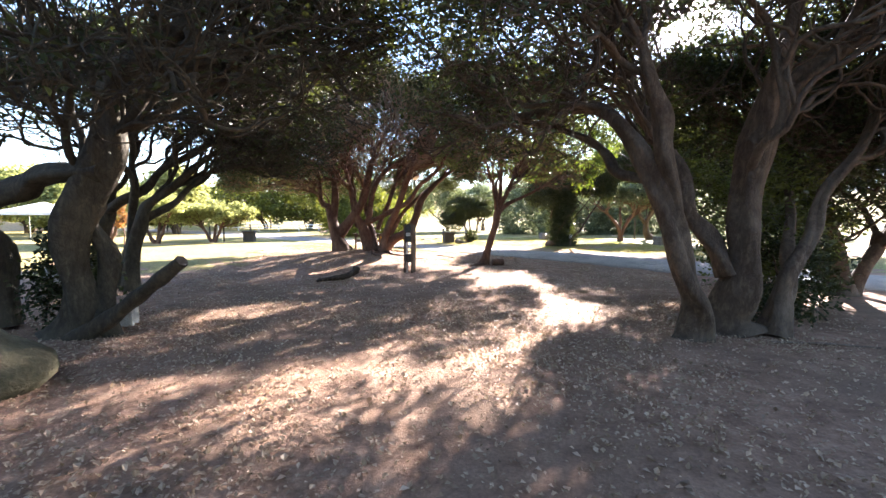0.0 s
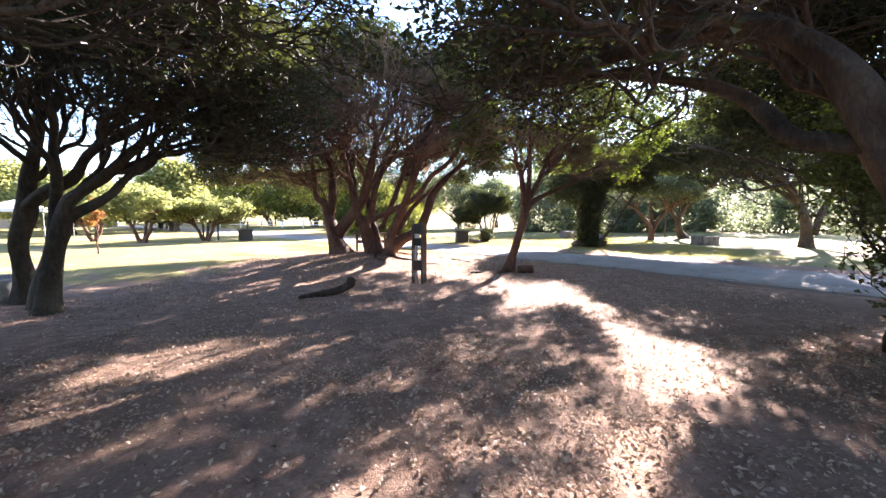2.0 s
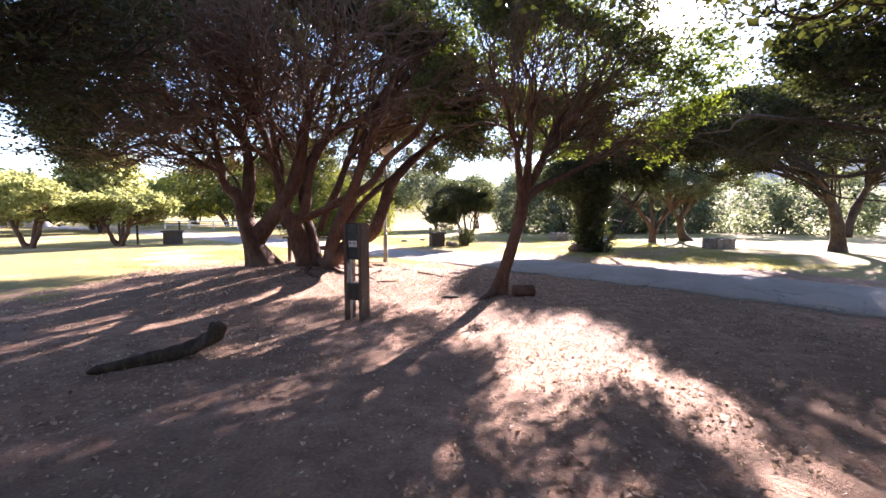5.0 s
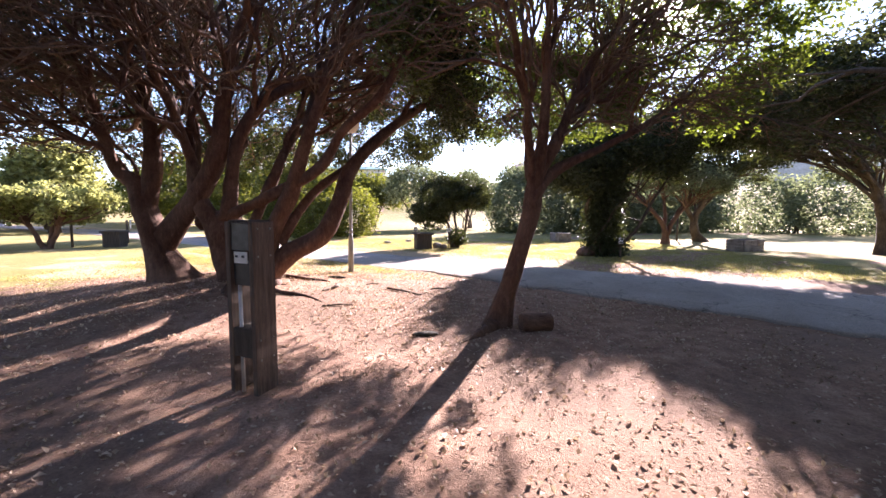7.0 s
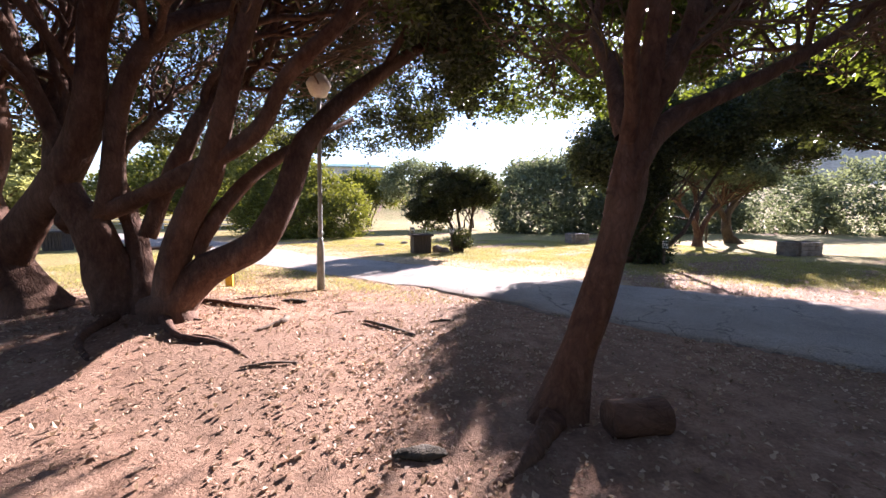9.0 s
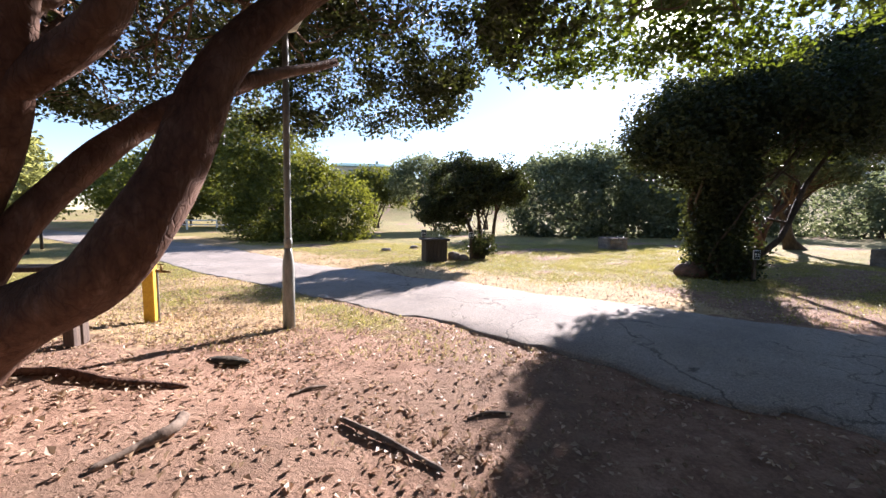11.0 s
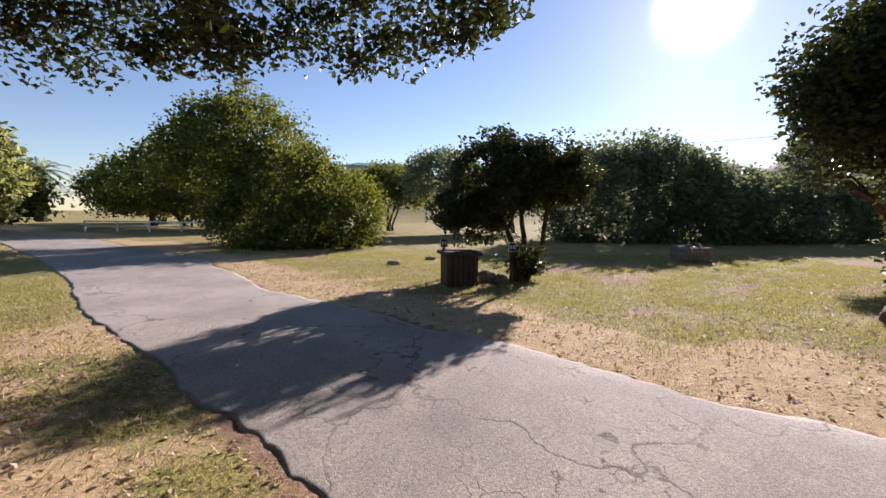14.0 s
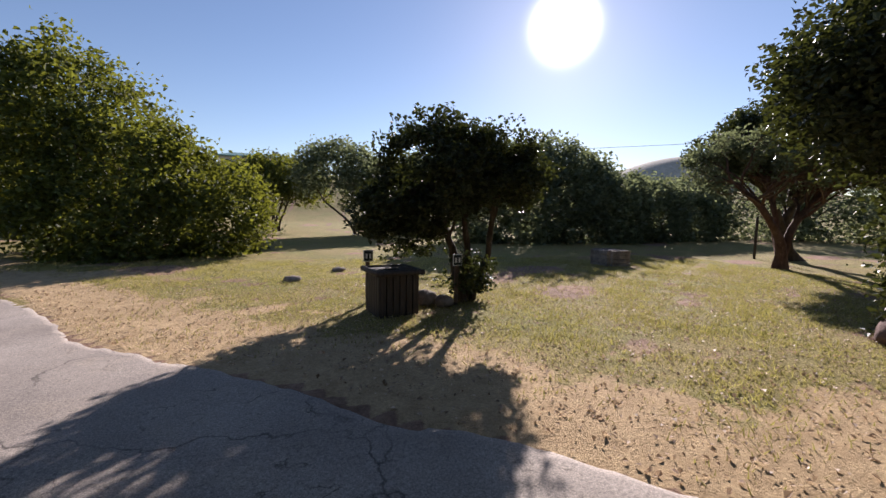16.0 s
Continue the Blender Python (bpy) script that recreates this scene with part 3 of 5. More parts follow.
def tree(name, label, stems, lobes, seed, n1=34, n2=5, n3=4, leaves=30000, leaf=0.09, wood="bark_red", leafmat="leaf_dark",
         low=-0.35, inner=0.7, r1=0.055, group="", clump=0.16, fork=0.45, sides=14, base_flare=1.5, droop=0.0, sink=0.08, hollow=0.0, twig_r=0.005, clumps=0, per=50, clump_r=0.17, bare=0.0, leafy_from=99.0, net=0, reach=1.0, jitter=0.15, clear=None, flute=0.09, gnarl=0.018, under=0.0):
    """A tree: set stems, limbs that fan out into the crown, twigs, and leaves at their ends."""
    rg = np.random.default_rng(seed)
    base = np.array(stems[0][0][:3], float)
    ob = thing(name, label, "tree", Matrix.Translation(base), group)
    limbs = Wood()
    lines = []
    for si, st in enumerate(stems):
        s = np.array(st, float)
        s[:, :3] -= base
        if s[0, 2] < 0.4:
            s[0, 2] -= sink
        ln = np.sum(np.linalg.norm(np.diff(s[:, :3], axis=0), axis=1))
        n = max(8, int(ln / 0.12))
        c = spline(s, n)
        u = np.linspace(0, 1, n)
        wob = gnarl * np.stack([np.sin(u * 17 + si), np.sin(u * 13 + 2 * si + 1), 0 * u], 1) * min(1.0, ln / 2)
        c[:, :3] += wob
        h = c[:, 2] - c[0, 2]
        flare = 1 + (base_flare - 1) * np.exp(-h / 0.16) * (1 if s[0, 2] < 0.4 else 0)
        knots = 1 + 0.8 * flute * np.sin(u * 23 + si * 2) * np.sin(u * 9 + si)
        one = Wood()
        one.tube(c[:, :3], c[:, 3] * flare * knots, sides + (6 if flute > 0.1 else 0), flute, si * 1.7)
        kind = "trunk" if si == 0 else "stem"
        part(kind, one.mesh(kind, M[wood]), None, ob)
        lines.append((c[:, :3], c[:, 3]))
    L = [(l[0] - base[0], l[1] - base[1], l[2] - base[2], *l[3:]) for l in lobes]
    ends = np.array([c[-1] for c, r in lines])
    if net:
        starts = []
        for c, r in lines:
            t = c[-1] - c[-3]
            starts.append((c[-1], t / np.linalg.norm(t), r[-1]))
            for _ in range(net):
                i = min(max(int(len(c) * rg.uniform(fork, 0.97)), 1), len(c) - 2)
                t = c[i + 1] - c[i - 1]
                t = t / (np.linalg.norm(t) + 1e-9) + rg.normal(0, 0.42, 3)
                starts.append((c[i], t / np.linalg.norm(t), min(r[i] * 0.62, r1 * rg.uniform(0.6, 1.25))))
        heart = np.mean([c[len(c) // 3] for c, r in lines], 0)
        boughs = {}
        twigs = []
        floor_ = lambda x, y: (clear(x + base[0], y + base[1]) if clear else 2.4 + 0 * x) - base[2]
        for p, rad, k, end in branch_net(rg, starts, L, heart, twig_r, reach, jitter, floor_):
            thick = rad[:, 0] > 0.021
            for q, rr, kk in zip(p[thick], rad[thick], k[thick]):
                boughs.setdefault(int(kk), Wood()).tube(q, rr, 7, 0.05, kk)
            if (~thick).any():
                limbs.tubes(p[~thick], rad[~thick], 4)
            twigs.extend(p[end])
        for wood_ in boughs.values():
            part("limb", wood_.mesh("limb", M[wood]), None, ob)
    else:
        tips = shell(rg, L, n1, low, inner)
        scale = float(np.mean([l[3] for l in L]))
        lvl1 = []
        for k, tip in enumerate(tips):
            dist = np.linalg.norm((ends - tip) * np.array([1, 1, 0.5]), axis=1) * rg.uniform(0.75, 1.25, len(ends))
            c, r = lines[int(dist.argmin())]
            i = int(len(c) * rg.uniform(fork, 0.98))
            i = min(max(i, 1), len(c) - 2)
            t0 = c[i + 1] - c[i - 1]; t0 /= np.linalg.norm(t0) + 1e-9
            t0 = t0 + rg.normal(0, 0.25, 3)
            n = 12
            p = grow(rg, c[i], t0, tip, n, 0.05)
            ra = min(r[i] * 0.75, r1 * rg.uniform(0.7, 1.3))
            rad = ra * (1 - 0.8 * np.linspace(0, 1, n))
            one = Wood()
            one.tube(p, rad, 7, 0.04, k)
            part("limb", one.mesh("limb", M[wood]), None, ob)
            lvl1.append((p, rad))
        own = len(lvl1)
        for c, r in lines:
            lvl1.append((c[len(c) // 2:], r[len(c) // 2:] * 0.5))
        lvl2 = []
        for order, (p, rad) in enumerate(lvl1):
            for _ in range(n2 if order < own else max(2, n2 - 3)):
                i = int(rg.uniform(0.25, 0.95) * (len(p) - 1)); i = max(1, min(i, len(p) - 2))
                tip = p[-1] + rg.normal(0, (0.24 if order < own else 0.4) * scale, 3) * np.array([1, 1, 0.45])
                t0 = p[i + 1] - p[i - 1]; t0 /= np.linalg.norm(t0) + 1e-9
                q = grow(rg, p[i], t0 + rg.normal(0, 0.45, 3), pull_in(tip[None], L)[0], 8, 0.07)
                r = max(0.006, rad[i] * 0.6) * (1 - 0.75 * np.linspace(0, 1, 8))
                limbs.tube(q, r, 5)
                lvl2.append((q, r))
        twigs = [] if hollow else [q for q, r in lvl2]
        for p, rad in lvl2:
            for _ in range(n3):
                i = int(rg.uniform(0.3, 0.98) * (len(p) - 1)); i = max(1, min(i, len(p) - 2))
                tip = p[-1] + rg.normal(0, 0.13 * scale, 3) * np.array([1, 1, 0.55])
                t0 = p[i + 1] - p[i - 1]; t0 /= np.linalg.norm(t0) + 1e-9
                q = grow(rg, p[i], t0 * 0.7 + rg.normal(0, 0.35, 3), pull_in(tip[None], L)[0], 5, 0.05)
                limbs.tube(q, max(twig_r, rad[i] * 0.55) * (1 - 0.6 * np.linspace(0, 1, 5)), 3)
                twigs.append(q)
    tw = np.stack([q[np.linspace(0, len(q) - 1, 5).astype(int)] for q in twigs])
    k = rg.integers(0, len(tw), leaves)
    u = rg.uniform(0.45, 1.0, leaves) * 3.999
    i = u.astype(int)
    t = (u - i)[:, None]
    at = tw[k, i] * (1 - t) + tw[k, np.minimum(i + 1, 4)] * t
    at += np.clip(rg.normal(0, 1, (leaves, 3)), -1.2, 1.2) * clump * np.array([1, 1, 0.7])
    if hollow:
        q = np.min([np.sqrt(np.sum(((at - np.array(l[:3])) / np.array(l[3:6])) ** 2, 1)) for l in L], 0)
        at = at[(q > hollow) | (at[:, 1] + base[1] > leafy_from)]

    def sunlit(p):
        """The shaded near side of an open crown has shed its leaves."""
        if not bare:
            return p
        d = (p - np.array(L[0][:3])) / np.array(L[0][3:6])
        d /= np.linalg.norm(d, axis=1)[:, None] + 1e-9
        return p[~((d[:, 1] < -0.1) & (d[:, 2] < 0.8) & (p[:, 1] < bare - base[1]) & (p[:, 0] + base[0] > -5.4))]

    at = sunlit(at)
    if clumps:
        c = sunlit(shell(rg, L, clumps, low, max(inner, 0.78)))
        j = np.repeat(np.arange(len(c)), per)
        at = np.concatenate([at, c[j] + np.clip(rg.normal(0, 1, (len(j), 3)), -1.35, 1.35) * clump_r * rg.uniform(0.6, 1.4, len(c))[j][:, None] * np.array([1, 1, 0.75])])
    if net:
        q = np.min([np.sum(((at - np.array(l[:3])) / np.array(l[3:6])) ** 2, 1) for l in L], 0)
        at = at[q < 1.15]
    if under:
        rz = np.array([l[5] for l in L])
        q = np.stack([np.sum(((at - np.array(l[:3])) / np.array(l[3:6])) ** 2, 1) for l in L], 1)
        j = q.argmin(1)
        lift = (at[:, 2] - np.array([l[2] for l in L])[j]) / rz[j]
        at = at[(lift > 0.2) | (rg.uniform(0, 1, len(at)) > under)]
    tagged(part("twig_work", limbs.mesh("twig_work", M["bark_twig_lit" if wood == "bark_red" else wood]), None, ob, "fine bare twigs"), kind="stuff")
    part("crown", leaf_mesh("crown", at, leaf, rg, M[leafmat], 0.5, droop), None, ob)
    return ob


def bush(name, label, lobes, seed, leaves=20000, leaf=0.16, leafmat="leaf_bush", clumps=500, clump=0.28, low=-0.9, inner=0.72, trunk_r=0.09, stems=5, group="", wood="bark_grey", category="bush", foot=None):
    """A dense bush or leafy tree: stems from one foot, and clumps of leaves over uneven lobes."""
    rg = np.random.default_rng(seed)
    L0 = np.array([l[:6] for l in lobes], float)
    fx, fy = float(np.average(L0[:, 0], weights=L0[:, 3])), float(np.average(L0[:, 1], weights=L0[:, 3]))
    fx, fy = foot or (fx, fy)
    base = np.array([fx, fy, gz(fx, fy)])
    ob = thing(name, label, category, Matrix.Translation(base), group)
    L = [(l[0] - base[0], l[1] - base[1], l[2] - base[2], *l[3:]) for l in lobes]
    tips = shell(rg, L, max(stems * 4, 8), 0.0, 0.6)
    for k in range(stems):
        root = np.array([rg.normal(0, 0.25), rg.normal(0, 0.25), -0.1])
        p = grow(rg, root, np.array([rg.normal(0, 0.3), rg.normal(0, 0.3), 1.0]), tips[k % len(tips)] * 0.9, 14, 0.05)
        r = trunk_r * rg.uniform(0.7, 1.2) * (1 - 0.75 * np.linspace(0, 1, 14))
        wood_ = Wood()
        wood_.tube(p, r, 8, 0.08, k)
        for _ in range(4):
            i = int(rg.integers(4, 12))
            q = grow(rg, p[i], rg.normal(0, 0.6, 3) + np.array([0, 0, 0.5]), tips[int(rg.integers(0, len(tips)))] * 0.95, 9, 0.06)
            wood_.tube(q, r[i] * 0.55 * (1 - 0.8 * np.linspace(0, 1, 9)), 5)
        part("stem", wood_.mesh("stem", M[wood]), None, ob)
    c = shell(rg, L, clumps, low, inner)
    c = c[c[:, 2] > 0.05]
    k = rg.integers(0, len(c), leaves)
    sz = rg.uniform(0.6, 1.4, len(c))[k][:, None]
    at = c[k] + np.clip(rg.normal(0, 1, (leaves, 3)), -1.4, 1.4) * clump * sz
    at[:, 2] = np.maximum(at[:, 2], 0.06)
    part("crown", leaf_mesh("crown", at, leaf, rg, M[leafmat], 0.45), None, ob)
    return ob


# ---- the great many-stemmed tree beside the lamp post
tree("spreading_tree", "old many-stemmed spreading tree with reddish gnarled bark and dark leaves", [
    [(-4.24, 16.70, 0.05, 0.340), (-4.42, 16.70, 0.47, 0.280), (-4.60, 16.70, 1.19, 0.220), (-4.80, 16.70, 1.80, 0.150), (-5.03, 16.60, 2.04, 0.100), (-5.03, 16.40, 2.51, 0.090), (-5.01, 16.20, 2.96, 0.070), (-4.91, 15.90, 3.46, 0.040)],
    [(-3.08, 16.70, 0.02, 0.300), (-3.2, 16.68, 0.5, 0.24), (-3.38, 16.63, 1.05, 0.2), (-3.6, 16.6, 1.6, 0.15), (-3.9, 16.9, 2.6, 0.1), (-4.1, 17.4, 3.6, 0.06)],
    [(-4.64, 16.70, 1.32, 0.170), (-4.53, 16.75, 1.94, 0.150), (-4.62, 16.90, 3.18, 0.110), (-5.00, 17.00, 4.05, 0.080), (-5.22, 17.00, 4.88, 0.050)],
    [(-4.38, 16.68, 0.73, 0.220), (-3.67, 16.60, 1.57, 0.180), (-3.23, 16.55, 2.40, 0.160), (-3.03, 16.40, 3.34, 0.120), (-2.76, 16.30, 4.12, 0.080), (-2.46, 16.10, 4.58, 0.050)],
    [(-3.51, 16.60, 1.82, 0.100), (-3.69, 16.60, 2.11, 0.090), (-3.88, 16.40, 3.04, 0.080), (-4.02, 16.10, 3.68, 0.060), (-4.02, 15.80, 4.22, 0.030)],
    [(-3.46, 16.62, 1.20, 0.120), (-3.14, 16.60, 1.37, 0.120), (-2.89, 16.60, 2.54, 0.110), (-2.50, 16.70, 3.28, 0.100), (-1.82, 17.00, 3.77, 0.080), (-0.98, 17.30, 4.49, 0.050)],
    [(-3.66, 16.62, 1.11, 0.130), (-2.84, 16.60, 1.39, 0.100), (-2.26, 16.55, 1.64, 0.100), (-1.44, 16.50, 2.12, 0.090), (-0.98, 16.40, 2.75, 0.085), (-0.35, 16.20, 3.27, 0.070), (0.12, 16.00, 3.90, 0.050)],
    [(-2.46, 16.50, 0.02, 0.220), (-2.41, 16.50, 0.41, 0.190), (-2.19, 16.50, 1.21, 0.150), (-1.87, 16.50, 1.94, 0.130), (-1.40, 16.30, 3.06, 0.100), (-1.10, 16.10, 3.81, 0.080), (-0.83, 15.90, 4.38, 0.050)],
    [(-2.54, 16.50, 0.10, 0.210), (-2.04, 16.50, 0.52, 0.180), (-1.46, 16.50, 0.88, 0.165), (-1.15, 16.75, 1.48, 0.150), (-0.92, 16.95, 2.15, 0.130), (-0.48, 17.2, 2.76, 0.110), (0.05, 17.5, 3.25, 0.090), (0.9, 17.9, 3.9, 0.050)],
    [(-2.74, 16.60, 0.95, 0.100), (-2.39, 16.70, 1.83, 0.090), (-2.14, 16.90, 2.48, 0.080), (-1.97, 17.20, 3.20, 0.060), (-1.82, 17.50, 3.95, 0.040)],
    [(-2.17, 16.55, 0.74, 0.100), (-1.92, 16.80, 1.33, 0.090), (-1.51, 17.20, 1.89, 0.080), (-1.11, 17.90, 2.36, 0.060), (-0.74, 18.80, 2.83, 0.040)],
    [(-2.85, 16.70, 0.03, 0.200), (-3.00, 16.80, 0.81, 0.130), (-3.10, 16.85, 1.24, 0.110), (-3.25, 16.90, 1.68, 0.090), (-3.35, 17.30, 2.16, 0.070), (-3.54, 18.20, 2.68, 0.050)],
], [(-3.7, 17.6, 2.5, 5.7, 5.2, 5.3, 0.12), (-7.2, 18.2, 3.3, 2.6, 2.6, 1.5, -0.45), (-3.6, 21.3, 3.4, 2.6, 1.7, 1.1, -0.6), (-1.0, 21.7, 3.5, 2.0, 1.6, 1.05, -0.6), (0.3, 20.6, 4.3, 1.6, 1.9, 1.2, -0.3), (-4.6, 17.0, 5.0, 3.6, 3.4, 2.3, 0.1)],
    11, fork=0.35, net=9, reach=1.38, clear=lambda x, y: 2.45 + 1.2 * smooth(-2.4, -0.6, x) * smooth(21.5, 20.0, y), leaves=100000, leaf=0.092, clumps=3700, per=54, inner=0.86, r1=0.05, clump=0.13, hollow=0.84, bare=16.6, leafy_from=19.2, twig_r=0.0072)

# ---- the leaning tree by the path's end
tree("leaning_tree", "slender leaning tree with smooth reddish trunk and umbrella crown", [
    [(1.5, 14.6, -0.28, 0.17), (1.6, 14.6, 0.1, 0.135), (1.75, 14.6, 0.55, 0.125), (1.89, 14.6, 1.16, 0.12), (1.97, 14.6, 1.6, 0.12), (2.05, 14.6, 2.1, 0.085), (2.06, 14.5, 3.02, 0.06), (2.05, 14.3, 3.8, 0.035)],
    [(1.88, 14.6, 1.35, 0.1), (2.04, 14.6, 1.62, 0.085), (2.32, 14.7, 1.95, 0.07), (2.95, 14.8, 2.24, 0.055), (3.73, 14.9, 2.67, 0.045), (4.6, 15.3, 3.2, 0.025)],
    [(1.92, 14.6, 1.5, 0.09), (2.3, 14.7, 2.33, 0.07), (2.71, 14.9, 3.16, 0.05), (3.18, 15.1, 3.95, 0.03)],
    [(1.92, 14.62, 1.5, 0.08), (2.29, 14.9, 2.29, 0.065), (2.83, 15.4, 2.89, 0.05), (3.9, 16.2, 3.8, 0.03)],
    [(1.95, 14.62, 1.8, 0.07), (2.0, 15.2, 2.6, 0.055), (2.3, 16.2, 3.2, 0.04), (2.9, 17.6, 3.6, 0.025)],
    [(1.95, 14.6, 1.75, 0.06), (1.75, 14.2, 2.6, 0.05), (1.4, 13.6, 3.4, 0.03)],
], [(2.7, 15.6, 3.2, 3.0, 3.0, 3.0, 0.12), (4.7, 16.0, 4.0, 1.9, 1.7, 1.15, -0.5), (2.6, 20.2, 3.9, 1.6, 1.2, 0.85, -0.6), (0.7, 16.9, 6.2, 2.2, 1.9, 1.2, -0.6), (3.6, 19.0, 3.9, 1.9, 1.6, 1.1, -0.5), (2.3, 18.7, 4.1, 1.6, 1.5, 1.0, -0.4), (3.4, 13.6, 5.6, 2.9, 2.0, 0.9, -0.2), (5.6, 14.6, 4.6, 1.6, 1.5, 1.0, -0.4)],
    12, fork=0.5, net=8, reach=1.0, clear=lambda x, y: 2.3 + 0.5 * smooth(15.0, 16.5, y), leaves=44000, leaf=0.094, clumps=2500, per=54, inner=0.84, leafmat="leaf_lit", hollow=0.84, bare=15.4, leafy_from=18.5, twig_r=0.0065, r1=0.034, sides=12, clump=0.13)

# ---- the great tree with ivy on its stems
tree("gnarled_tree", "large gnarled grey tree with several stems and dark dense crown", [
    [(3.38, 5.2, -0.1, 0.17), (3.36, 5.2, 0.3, 0.15), (3.22, 5.2, 0.7, 0.15), (3.02, 5.25, 1.39, 0.14), (2.76, 5.3, 1.95, 0.14), (2.48, 5.5, 2.7, 0.1), (2.28, 6.0, 3.1, 0.09), (1.84, 6.8, 3.24, 0.08), (1.03, 7.8, 3.36, 0.06), (0.1, 8.8, 3.7, 0.03)],
    [(3.0, 5.27, 1.5, 0.12), (2.87, 5.2, 2.41, 0.105), (2.69, 5.2, 3.04, 0.09), (2.45, 5.3, 3.8, 0.06), (2.0, 5.5, 4.4, 0.04)],
    [(2.78, 5.3, 1.95, 0.07), (2.48, 5.8, 2.2, 0.065), (2.31, 6.5, 2.75, 0.055), (1.82, 7.5, 3.2, 0.04), (1.2, 8.6, 3.5, 0.025)],
    [(4.08, 5.6, -0.1, 0.28), (4.11, 5.6, 0.3, 0.23), (4.21, 5.6, 0.99, 0.2), (4.34, 5.6, 1.94, 0.19), (4.31, 5.5, 2.92, 0.16), (4.39, 5.3, 3.65, 0.11), (4.47, 5.2, 4.5, 0.06)],
    [(4.32, 5.55, 2.5, 0.14), (4.97, 5.6, 3.47, 0.12), (5.99, 5.9, 4.21, 0.07)],
    [(4.05, 5.6, 0.7, 0.13), (3.78, 5.7, 1.23, 0.11), (3.59, 5.9, 1.72, 0.1), (3.52, 6.2, 2.42, 0.08), (3.4, 7.2, 3.4, 0.05), (3.2, 8.5, 4.2, 0.03)],
    [(4.6, 5.4, -0.1, 0.17), (4.78, 5.5, 0.6, 0.11), (5.3, 5.7, 1.4, 0.085), (5.84, 5.9, 2.22, 0.07), (6.66, 6.2, 3.19, 0.05)],
    [(4.75, 5.5, 0.3, 0.1), (5.4, 6.2, 1.3, 0.07), (6.2, 7.2, 2.4, 0.05), (7, 8.2, 3.2, 0.03)],
# the last three lobes are extra foliage added to shade the path
], [(3.6, 6.2, 3.6, 4.4, 4.2, 2.6), (0.9, 7.4, 5.3, 3.0, 3.0, 1.2, -0.2), (6.8, 7.2, 3.2, 3.0, 3.2, 2.2, -0.5), (1.6, 2.6, 4.6, 3.8, 3.2, 1.6, 0.0), (7.2, 10.4, 4.1, 2.6, 2.2, 1.3, -0.5), (2.8, 10.4, 6.0, 2.4, 1.8, 1.0, -0.2), (5.0, 8.0, 4.4, 2.2, 2.0, 1.3, -0.6), (3.4, 6.6, 4.2, 2.0, 1.8, 1.2, -0.6), (4.5, 12.1, 4.25, 2.0, 1.3, 0.8, -0.7), (4.3, 13.2, 5.2, 2.4, 1.4, 0.9, -0.6), (1.2, 13.0, 5.4, 2.0, 1.4, 0.8, -0.6)],
    13, net=8, reach=1.1, twig_r=0.0065, jitter=0.19, flute=0.17, gnarl=0.05, under=0.6, leaves=100000, leaf=0.08, hollow=0.6, clumps=2100, per=56, low=-0.15, inner=0.75, wood="bark_grey", fork=0.5, sides=16)

# ---- the old tree with the sawn limb
tree("old_tree", "old dark twisted tree with a sawn-off low limb", [
    [(-4.93, 5.2, -0.1, 0.24), (-4.85, 5.2, 0.61, 0.18), (-4.71, 5.2, 1.5, 0.19), (-4.4, 5.2, 2.38, 0.19), (-4.05, 5.1, 3.12, 0.15), (-3.4, 5.0, 3.56, 0.11), (-2.6, 4.8, 4.1, 0.07)],
    [(-4.45, 5.2, 2.05, 0.15), (-5.08, 5.2, 2.01, 0.13), (-5.6, 5.2, 1.83, 0.13), (-6.1, 5.2, 1.5, 0.14), (-6.25, 5.5, 0.9, 0.15), (-6.19, 5.6, -0.1, 0.2)],
    [(-4.55, 5.3, -0.1, 0.14), (-4.6, 5.4, 0.97, 0.1), (-4.71, 5.35, 1.6, 0.09), (-4.6, 5.25, 2.2, 0.08)],
    [(-6.1, 5.2, 1.5, 0.11), (-6.8, 5.0, 2.3, 0.09), (-7.2, 4.8, 3.3, 0.06)],
    [(-4.2, 5.15, 2.8, 0.12), (-4.5, 5.8, 3.5, 0.08), (-4.4, 6.8, 4.2, 0.05)],
], [(-4.4, 5.6, 3.6, 3.6, 3.6, 2.2), (-2.4, 6.8, 5.3, 2.8, 2.8, 1.2, -0.1), (-3.0, 2.4, 4.2, 3.4, 2.8, 1.6, -0.1), (-7.5, 5.4, 3.5, 2.6, 2.8, 1.6, -0.4)],
    14, net=10, reach=1.1, twig_r=0.0065, jitter=0.19, flute=0.16, gnarl=0.06, under=0.8, leaves=66000, leaf=0.08, hollow=0.6, clumps=650, per=56, low=-0.12, inner=0.75, wood="bark_dark", fork=0.55, sides=14)
w = Wood()
c = spline([(-4.85, 5.05, -0.2, 0.13), (-4.22, 5.0, 0.2, 0.1), (-3.69, 4.9, 0.58, 0.085), (-3.17, 4.8, 0.95, 0.075)], 24)
w.tube(c[:, :3], c[:, 3] * (1 + 0.08 * np.sin(np.arange(24) * 1.1)), 12, 0.1)
limb = tagged(part("sawn_limb", w.mesh("sawn_limb", M["bark_dark"]), None), "thick sawn-off limb leaning up from the old trunk", "limb")
d = Vector(c[-1, :3] - c[-2, :3]).normalized()
part("cut_face", lathe([(0.066, -0.01), (0.072, 0.004), (0.05, 0.012), (0.0005, 0.013)], 14, m=Matrix.Translation(c[-1, :3]) @ d.to_track_quat("Z", "Y").to_matrix().to_4x4()), M["timber"], limb, "weathered sawn wood")

